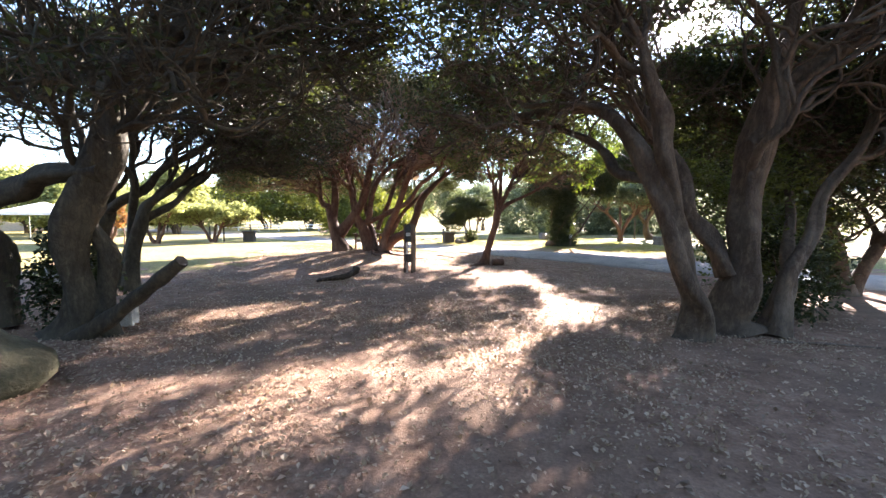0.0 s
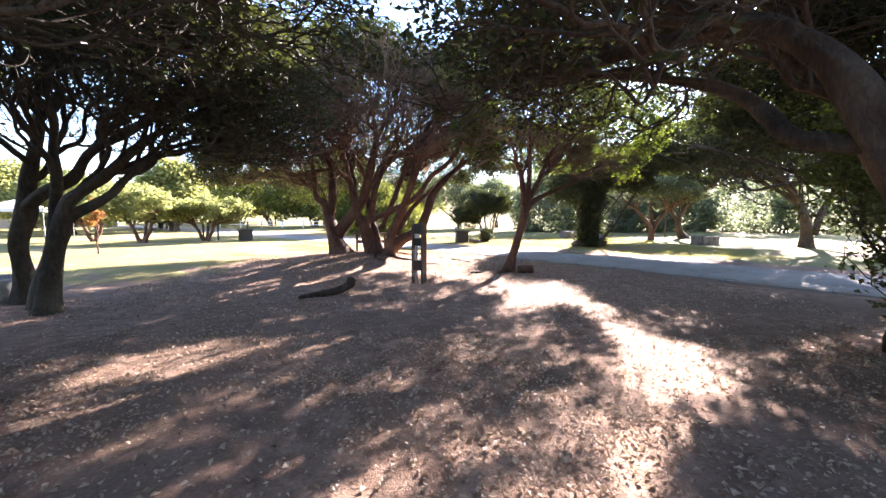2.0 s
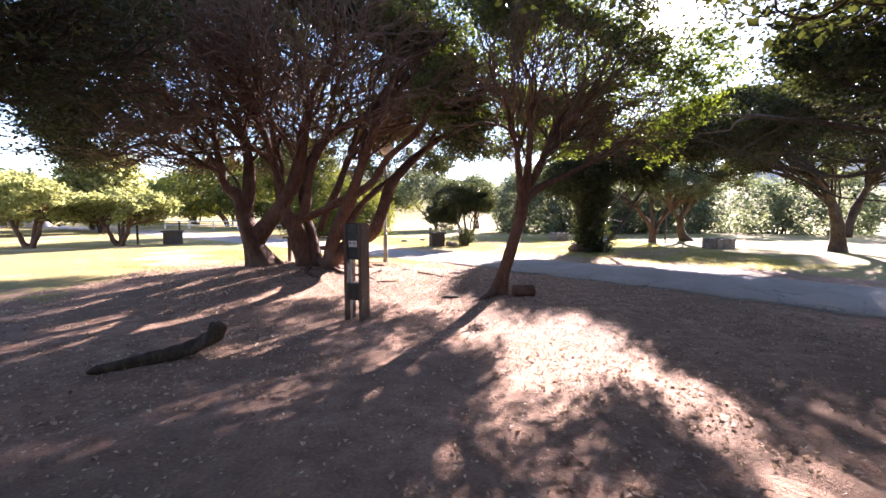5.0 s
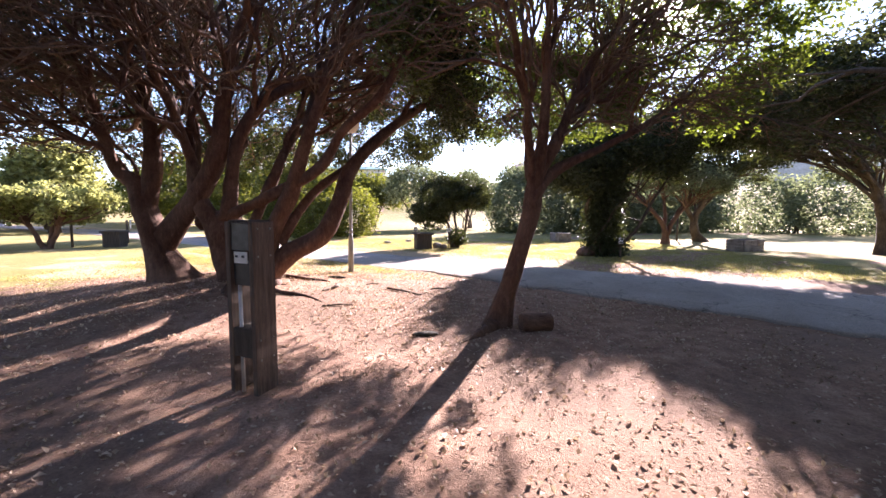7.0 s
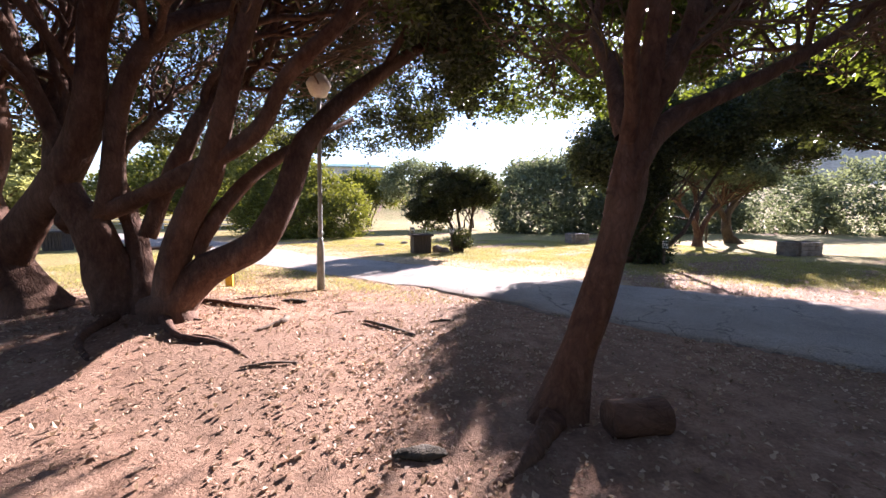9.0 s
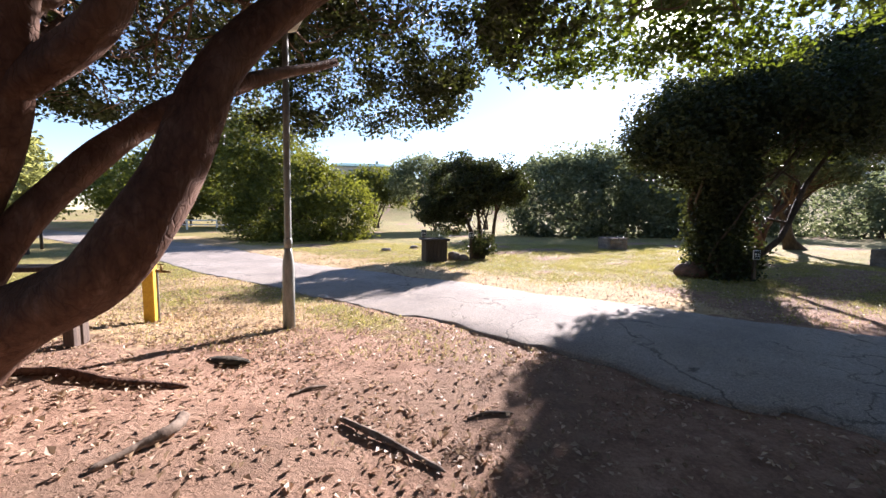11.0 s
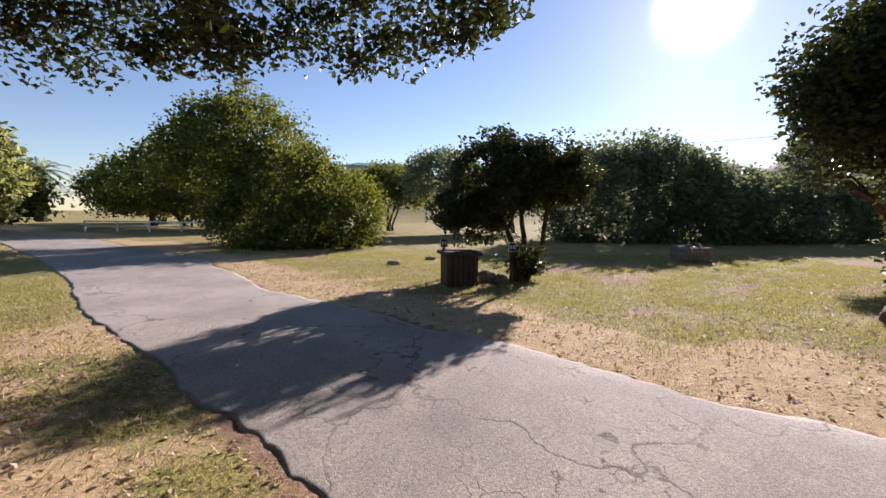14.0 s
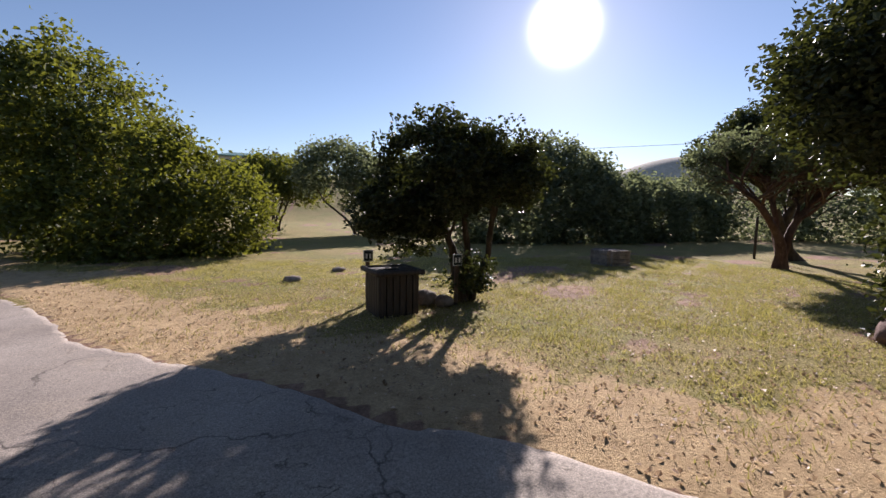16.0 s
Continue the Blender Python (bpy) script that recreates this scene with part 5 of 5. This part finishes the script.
def braai(x, y, rz, sx, sy, h, label, mat="stone"):
    """A low walled fireplace of stone blocks with a steel grid."""
    ob = thing("fireplace", label, "fireplace", pose(x, y, gz(x, y) - 0.04, 0, 0, rz), "fireplaces on the lawn")
    rows = max(2, int(h / 0.14))
    rr = random.Random(int(x * 7 + y))
    for r in range(rows):
        for (cx, cy, lx, ly) in ((-sx / 2, 0, 0.14, sy), (sx / 2, 0, 0.14, sy), (0, sy / 2, sx - 0.15, 0.14), (0, -sy / 2, sx - 0.15, 0.14)):
            along = ly if lx < ly or lx == 0.14 else lx
            n = max(1, int(along / 0.3))
            for i in range(n):
                o = -along / 2 + (i + 0.5) * along / n
                px, py = (cx, o) if lx == 0.14 else (o, cy)
                bx, by = (0.14, along / n - 0.012) if lx == 0.14 else (along / n - 0.012, 0.14)
                part("block", box(bx, by, 0.128, px + rr.uniform(-0.008, 0.008), py + rr.uniform(-0.008, 0.008), r * 0.14, 0.012), M[mat], ob)
    for i in range(5):
        part("bar", lathe([(0.007, -sy / 2), (0.007, sy / 2)], 6, m=pose(-sx / 2 + (i + 0.5) * sx / 5, 0, rows * 0.14 + 0.004) @ Euler((math.pi / 2, 0, 0)).to_matrix().to_4x4()), M["steel_dark"], ob)


def stone(x, y, sx, sy, sz, seed, label, mat="stone", name="stone", rz=0):
    ob = part(name, rock(sx, sy, sz, seed), M[mat], None, label, True)
    ob.matrix_world = pose(x, y, gz(x, y) + sz * 0.55, 0, 0, rz)
    tagged(ob, label, "stone")


def stick(points, label, name="fallen_branch", mat="twig", sides=9, cut=False):
    w = Wood()
    p = np.array([(x, y, gz(x, y) + z, r) for x, y, z, r in points])
    n = 26
    c = spline(p, n)
    u = np.arange(n)
    c[:, 3] *= 1 + 0.15 * np.sin(u * 1.3) * np.sin(u * 0.7 + 1)
    c[0, 3], c[-1, 3] = c[0, 3] * 0.25, c[-1, 3] * 0.25
    w.tube(c[:, :3], c[:, 3], sides, 0.1)
    ob = part(name, w.mesh(name, M[mat]), None)
    return tagged(ob, label, "branch")


camp_post()
lamp_post()
water_tap()
picnic_bench()
refuse_bin(0.36, 26.62, 14, "dark slatted refuse bin with a thick rim beside the small tree")
refuse_bin(-13.4, 27.5, 10, "brown refuse bin standing on the far lawn")
site_sign(0.02, 27.3, 8, 1.0, "small dark number sign on a stake behind the bin")
site_sign(1.52, 26.9, 8, 0.95, "small dark number sign on a timber stake by the small tree")
site_sign(7.3, 22.75, 6, 0.75, "small dark number sign on a stake before the leafy tree")
braai(14.6, 26.1, 12, 1.2, 0.7, 0.56, "low brown stone fireplace on the lawn")
braai(8.2, 31.6, 5, 0.8, 0.8, 0.6, "round-cornered stone fireplace in the shade of the bushes")
stone(-4.45, 3.3, 0.85, 0.62, 0.42, 1, "large mossy brown boulder under the old tree", "boulder", "boulder")
ob = thing("cut_log", "short brown sawn log lying at the foot of the leaning tree", "log", pose(2.0, 14.4, gz(2.0, 14.4) + 0.1, 0, 90, 6))
part("bark", lathe([(0.10, -0.215), (0.125, -0.21), (0.13, -0.1), (0.122, 0.05), (0.128, 0.2), (0.105, 0.215)], 18), M["bark_red"], ob, "", True)
part("cut_face", lathe([(0.1, 0.212), (0.095, 0.222), (0.001, 0.224)], 18), M["wood_cut"], ob, "weathered sawn end")
stone(6.5, 23.5, 0.42, 0.34, 0.24, 3, "reddish rounded rock beside the leafy tree", "red_rock")
stone(1.02, 27.05, 0.22, 0.18, 0.16, 4, "dark stone between the bin and the small tree")
stone(1.3, 26.85, 0.16, 0.14, 0.12, 5, "dark stone between the bin and the small tree")
stone(-1.5, 29.8, 0.2, 0.16, 0.08, 6, "small dark mound on the lawn")
stone(-0.5, 31.3, 0.18, 0.15, 0.08, 7, "small dark mound on the lawn")
stone(0.5, 14.15, 0.17, 0.07, 0.03, 8, "flat dark piece of broken wood on the earth", "bark_dark", "wood_chunk")
stone(-1.42, 17.74, 0.2, 0.075, 0.035, 9, "flat dark piece of broken wood on the earth", "bark_dark", "wood_chunk", rz=-12)

stick([(-0.27, 16.9, 0.02, 0.018), (0.05, 16.68, 0.022, 0.021), (0.42, 16.4, 0.014, 0.013)], "short fallen branch on the bare earth")
stick([(-2.9, 17.0, 0.05, 0.05), (-2.4, 17.2, 0.025, 0.032), (-1.95, 17.15, 0.02, 0.034), (-1.45, 17.22, 0.005, 0.02)], "thick surface root running from the tree", "root", "bark_red")
stick([(-1.36, 16.25, 0.012, 0.016), (-1.27, 16.45, 0.02, 0.024), (-1.18, 16.62, 0.045, 0.036), (-1.22, 16.8, 0.035, 0.03)], "broken piece of pale branch on the earth")
stick([(-3.35, 10.4, 0.03, 0.05), (-3.0, 10.7, 0.06, 0.07), (-2.7, 10.95, 0.1, 0.075), (-2.5, 11.15, 0.2, 0.095), (-2.44, 11.22, 0.36, 0.085)], "gnarled dead log lying on the earth", "dead_log", "bark_grey", 12)
stick([(-3.3, 10.9, 0.02, 0.025), (-2.8, 10.95, 0.05, 0.03), (-2.55, 11.1, 0.1, 0.03)], "thin dead branch beside the log")
stick([(-2.4, 16.3, 0.05, 0.06), (-2.0, 15.9, 0.02, 0.04), (-1.5, 15.8, 0.005, 0.03), (-1.1, 15.5, -0.01, 0.015)], "surface root running from the great tree", "root", "bark_red")
stick([(-2.9, 16.3, 0.05, 0.06), (-2.8, 15.7, 0.02, 0.04), (-2.4, 15.3, 0.0, 0.02)], "surface root running from the great tree", "root", "bark_red")
stick([(1.45, 14.5, 0.04, 0.09), (1.15, 14.1, 0.01, 0.06), (0.9, 13.85, -0.02, 0.03)], "surface root of the leaning tree", "root", "bark_red")
for k, (x, y, a, ln) in enumerate([(-0.9, 15.4, 20, 0.5), (-1.7, 15.9, 160, 0.45), (0.3, 15.9, 70, 0.4), (-2.3, 16.4, 10, 0.5), (0.75, 17.0, 15, 0.35), (-0.6, 17.3, 40, 0.3), (4.9, 4.9, -15, 1.3), (9.6, 8.0, 10, 1.2)]):
    c, s = math.cos(radians(a)), math.sin(radians(a))
    stick([(x - c * ln / 2, y - s * ln / 2, 0.012, 0.012), (x, y + 0.03, 0.02, 0.014), (x + c * ln / 2, y + s * ln / 2, 0.012, 0.009)], "thin fallen twig on the ground", "fallen_twig", sides=6)

bush("undergrowth", "low leafy shoots at the foot of the gnarled tree", [(5.5, 6.4, 0.5, 0.6, 0.5, 0.8), (6.2, 7.0, 0.6, 0.6, 0.6, 0.9)], 83, 4200, 0.085, "leaf_dark", 90, 0.13, trunk_r=0.02, stems=6)
bush("undergrowth", "leafy green shoots behind the stems of the gnarled tree", [(5.3, 6.9, 1.5, 0.8, 0.6, 1.2), (4.2, 6.9, 1.9, 0.6, 0.5, 0.7), (6.4, 7.4, 1.4, 0.8, 0.6, 1.1)], 85, 9000, 0.085, "leaf_lit", 170, 0.15, trunk_r=0.025, stems=6)
bush("undergrowth", "low leafy shoots beside the old tree", [(-5.4, 5.7, 0.6, 0.45, 0.4, 0.8)], 84, 2600, 0.085, "leaf_dark", 60, 0.12, trunk_r=0.02, stems=5)

# concrete ring and kerb blocks among the trees
ob = thing("concrete_ring", "low grey concrete ring beside the forked tree", "planter", pose(-9.5, 10.2, gz(-9.5, 10.2) - 0.03))
part("ring", lathe([(0.55, 0), (0.6, 0.02), (0.6, 0.42), (0.57, 0.45), (0.48, 0.45), (0.45, 0.42), (0.45, 0.1)], 32), M["concrete"], ob, "", True)
ob = thing("concrete_block", "small pale concrete block on the earth", "block", pose(-4.75, 5.75, gz(-4.75, 5.75) - 0.03, 0, 0, 20))
part("block", box(0.4, 0.3, 0.3, bev=0.03), M["concrete"], ob)


# ---------------------------------------------------------------- camp ground in the distance
def fence_post(x, y, h):
    ob = part("fence_post", lathe([(0.05, -0.05), (0.05, h - 0.02), (0.03, h)], 10), M["timber_dark"], None, "", True)
    ob.matrix_world = Matrix.Translation((x, y, gz(x, y)))
    tagged(ob, "thin dark upright post on the lawn", "post", "posts on the lawn")


for x, y in ((-15.0, 27.2), (-16.2, 27.6), (-14.3, 29.5)):
    fence_post(x, y, 1.15)
fence_post(15.7, 32.6, 1.7)


def rail_fence(x0, x1, y, n, h):
    ob = thing("rail_fence", "low white rail fence across the far lawn", "fence", pose(x0, y, gz(x0, y)))
    for k in range(n + 1):
        part("post", box(0.1, 0.1, h, (x1 - x0) * k / n, 0, -0.05, 0.01), M["sign_white"], ob)
    for zz in (0.35, h - 0.15):
        part("rail", box(x1 - x0, 0.06, 0.09, (x1 - x0) / 2, 0.085, zz, 0.01), M["sign_white"], ob)


rail_fence(-26, -12, 46, 6, 0.85)


def house(x, y, w, d, h, rise, roof, label, rz=0, windows=4, z=None, red=False):
    ob = thing("house", label, "house", pose(x, y, gz(x, y) - 0.1 if z is None else z, 0, 0, rz), "houses round the camp ground")
    part("wall", box(w, d, h, bev=0.02), M["plaster"], ob)
    r = bmesh.new()
    o = 0.5
    a = [r.verts.new(v) for v in ((-w / 2 - o, -d / 2 - o, h), (w / 2 + o, -d / 2 - o, h), (w / 2 + o, d / 2 + o, h), (-w / 2 - o, d / 2 + o, h))]
    t = [r.verts.new(v) for v in ((-w / 2 - o, -d / 2 - o, h + 0.18), (w / 2 + o, -d / 2 - o, h + 0.18), (w / 2 + o, d / 2 + o, h + 0.18), (-w / 2 - o, d / 2 + o, h + 0.18))]
    g = [r.verts.new(v) for v in ((-w / 2 + d * 0.3, 0, h + rise), (w / 2 - d * 0.3, 0, h + rise))]
    for f in ((a[3], a[2], a[1], a[0]), (a[0], a[1], t[1], t[0]), (a[1], a[2], t[2], t[1]), (a[2], a[3], t[3], t[2]), (a[3], a[0], t[0], t[3]), (t[0], t[1], g[1], g[0]), (t[2], t[3], g[0], g[1]), (t[1], t[2], g[1]), (t[3], t[0], g[0])):
        r.faces.new(f)
    top = part("roof", r, M[roof], ob)
    part("chimney", box(0.7, 0.7, 1.2, w * 0.25, 0.2, h + rise * 0.55, 0.03), M["plaster"], top)
    for k in range(windows):
        wx = -w / 2 + (k + 0.5) * w / windows
        win = part("window", box(w / windows * 0.5, 0.06, h * 0.36, wx, -d / 2 - 0.02, h * 0.42, 0.01), M["sign_white"], ob)
        part("pane", box(w / windows * 0.5 - 0.16, 0.04, h * 0.36 - 0.16, wx, -d / 2 - 0.045, h * 0.42 + 0.08, 0.005), M["glass_dark"], win)
    return ob


# low washroom building with a pale roof and a red cloth hung before its wall
wash = house(-46, 46, 13, 5, 2.2, 0.9, "roof_pale", "low grey building with a pale roof", 38, 4)
cloth = thing("red_awning", "bright red cloth screen before the low building", "awning", pose(-41.2, 43.4, gz(-41, 43) - 0.02, 0, 0, 40))
part("screen", box(2.0, 0.05, 1.5, 0, 0, 0.35, 0.01), M["red_cloth"], cloth)
for sx in (-0.98, 0.98):
    part("pole", lathe([(0.03, 0), (0.03, 1.95)], 8, m=Matrix.Translation((sx, 0.04, 0))), M["galvanised"], cloth)
tent = thing("gazebo", "white gazebo canopy standing on the lawn", "gazebo", pose(-26.5, 26.5, gz(-26, 26), 0, 0, 20))
part("canopy", lathe([(2.4, 1.75), (2.42, 1.95), (1.6, 2.15), (0.06, 2.6)], 4, m=Euler((0, 0, math.pi / 4)).to_matrix().to_4x4()), M["roof_pale"], tent)
for sx in (-1.55, 1.55):
    for sy in (-1.55, 1.55):
        part("leg", lathe([(0.03, -0.05), (0.03, 1.8)], 8, m=Matrix.Translation((sx, sy, 0))), M["galvanised"], tent)
z = gz(-14.7, 18.3)
tree("sapling", "thin sapling with orange and yellow leaves", [[(-14.7, 18.3, z, 0.03), (-14.68, 18.3, z + 0.8, 0.024), (-14.7, 18.3, z + 1.6, 0.014)]], [(-14.7, 18.3, z + 1.4, 0.32, 0.32, 0.5), (-14.8, 18.3, z + 2.0, 0.22, 0.22, 0.3)],
     81, n1=12, n2=4, n3=2, leaves=700, leaf=0.09, leafmat="leaf_rust", low=-0.9, inner=0.3, r1=0.012, sides=8, clump=0.06, base_flare=1.1, sink=0.03)

house(35, 121, 22, 9, 4.0, 2.2, "roof_tile", "large house with a brown roof above the trees", -8, 5)
house(64, 124, 16, 8, 4.0, 2.0, "roof_tile", "house with a brown roof above the trees", -14, 4)
house(-17, 112, 14, 7, 2.7, 1.2, "roof_green", "house with a grey-green roof above the trees", 6, 4)


def hill(name, cx, cy, rx, ry, h, label):
    n, k = 48, 14
    V, F = [], []
    for j in range(k + 1):
        r = j / k
        for i in range(n):
            a = 2 * math.pi * i / n
            z = h * (0.5 + 0.5 * math.cos(math.pi * r)) * (1 + 0.04 * r * math.sin(a * 3 + r * 5)) - 3
            V.append((cx + rx * r * math.cos(a), cy + ry * r * math.sin(a), z))
    for j in range(k):
        for i in range(n):
            F.append((j * n + i, (j + 1) * n + i, (j + 1) * n + (i + 1) % n, j * n + (i + 1) % n))
    tagged(new(name, mesh_np(name, V, F, M["hill"], True)), label, "hill", kind="structure")


hill("backdrop", 640, 640, 430, 230, 118, "hill in the distance, its colour paled for haze")
hill("backdrop", 60, 420, 420, 160, 28, "low wooded rise behind the houses")


def palm(x, y, h):
    rg = np.random.default_rng(90)
    ob = thing("palm_tree", "tall palm with a thick trunk and drooping fronds", "tree", pose(x, y, gz(x, y) - 0.1))
    w = Wood()
    zz = np.linspace(0, h, 40)
    w.tube(np.stack([0.15 * np.sin(zz * 0.4), 0 * zz, zz], 1), 0.42 + 0.1 * np.exp(-zz) + 0.04 * (np.arange(40) % 2), 12)
    part("trunk", w.mesh("trunk", M["bark_grey"]), None, ob)
    for k in range(46):
        a, e = rg.uniform(0, 6.28), rg.uniform(-0.5, 1.2)
        ln = rg.uniform(3.0, 4.0)
        u = np.linspace(0, 1, 26)
        out = u * ln * math.cos(e * 0.7)
        up = u * ln * math.sin(e) - 1.7 * u ** 2
        mid = np.stack([out * math.cos(a), out * math.sin(a), h + up], 1)
        side = np.array([-math.sin(a), math.cos(a), 0])
        V, F = [], []
        for i in range(1, 26):
            for sgn in (-1, 1):
                tip = mid[i] + sgn * side * 0.55 * (1.05 - u[i] * 0.7) + (mid[i] - mid[i - 1]) * 2.2 + np.array([0, 0, -0.22])
                b = len(V)
                V += [mid[i], mid[i] + (mid[i] - mid[i - 1]) * 0.8, tip]
                F.append((b, b + 1, b + 2))
        part("frond", mesh_np("frond", V, F, M["leaf_hazed"]), None, ob)


palm(-50.5, 66.4, 6.4)

# overhead cable
cu = bpy.data.curves.new("overhead_cable", "CURVE")
cu.dimensions, cu.bevel_depth = "3D", 0.03
sp = cu.splines.new("POLY")
sp.points.add(24)
for i, p in enumerate(sp.points):
    u = i / 24
    p.co = (-5 + 150 * u, 75, 7.9 + 15.6 * u - 3 * u * (1 - u), 1)
cu.materials.append(M["plastic_black"])
tagged(new("overhead_cable", cu), "thin dark cable strung high across the lawn", "cable")


# ---------------------------------------------------------------- litter and grass
def scatter(n, x0, x1, y0, y1, rg, keep):
    out = []
    got = 0
    while got < n:
        x, y = rg.uniform(x0, x1, n), rg.uniform(y0, y1, n)
        k = rg.uniform(0, 1, n) < keep(x, y)
        p = np.stack([x[k], y[k]], 1)
        out.append(p); got += len(p)
    return np.concatenate(out)[:n]


def off_road(x, y):
    return ((y < near_y(x) - 0.05) | (y > far_y(x) + 0.1)).astype(float)


def litter():
    rg = np.random.default_rng(101)
    dens = lambda x, y: off_road(x, y) * np.where(y < near_y(x), 0.35 + 0.65 * smooth(-0.3, 0.5, waves(x, y, 1.1, 3)), 0.3)
    p = np.concatenate([scatter(38000, -8, 7, 0.4, 20, rg, dens), scatter(22000, -6, 12, 18, 30, rg, dens), scatter(16000, -5, 5, 0.4, 8, rg, dens), scatter(5000, -4, 5, 13, 20, rg, dens)])
    c = np.stack([p[:, 0], p[:, 1], ground_z(p[:, 0], p[:, 1]) + rg.uniform(0.008, 0.024, len(p))], 1)
    me = leaf_mesh("leaf_litter", c, 0.037 * rg.uniform(0.6, 1.5, (len(c), 1)), rg, M["litter"], 0.9, 0.0, 1.2)
    tagged(new("leaf_litter", me), "scattered dry brown leaves on the earth", "leaves", kind="stuff")


def grass():
    rg = np.random.default_rng(102)
    dens = lambda x, y: off_road(x, y) * np.clip(cover(x, y)[0] * (0.55 + 0.6 * waves(x, y, 2.3, 5)), 0, 1)
    p = np.concatenate([scatter(150000, -9, 13, 18, 34, rg, dens), scatter(16000, -16, 22, 24, 44, rg, dens)])
    n = len(p)
    b = np.stack([p[:, 0], p[:, 1], ground_z(p[:, 0], p[:, 1]) - 0.005], 1)
    a = rg.uniform(0, 6.28, n)
    h = rg.uniform(0.025, 0.07, n)
    side = np.stack([np.cos(a), np.sin(a), 0 * a], 1) * 0.006
    lean = np.stack([rg.normal(0, 0.6, n), rg.normal(0, 0.6, n), np.ones(n)], 1) * h[:, None]
    V = np.stack([b - side, b + side, b + lean], 1).reshape(-1, 3)
    me = mesh_np("grass", V, np.arange(3 * n).reshape(n, 3), M["grass"])
    tagged(new("grass", me), "short dry yellow-green grass", "grass", kind="stuff")


litter()
grass()
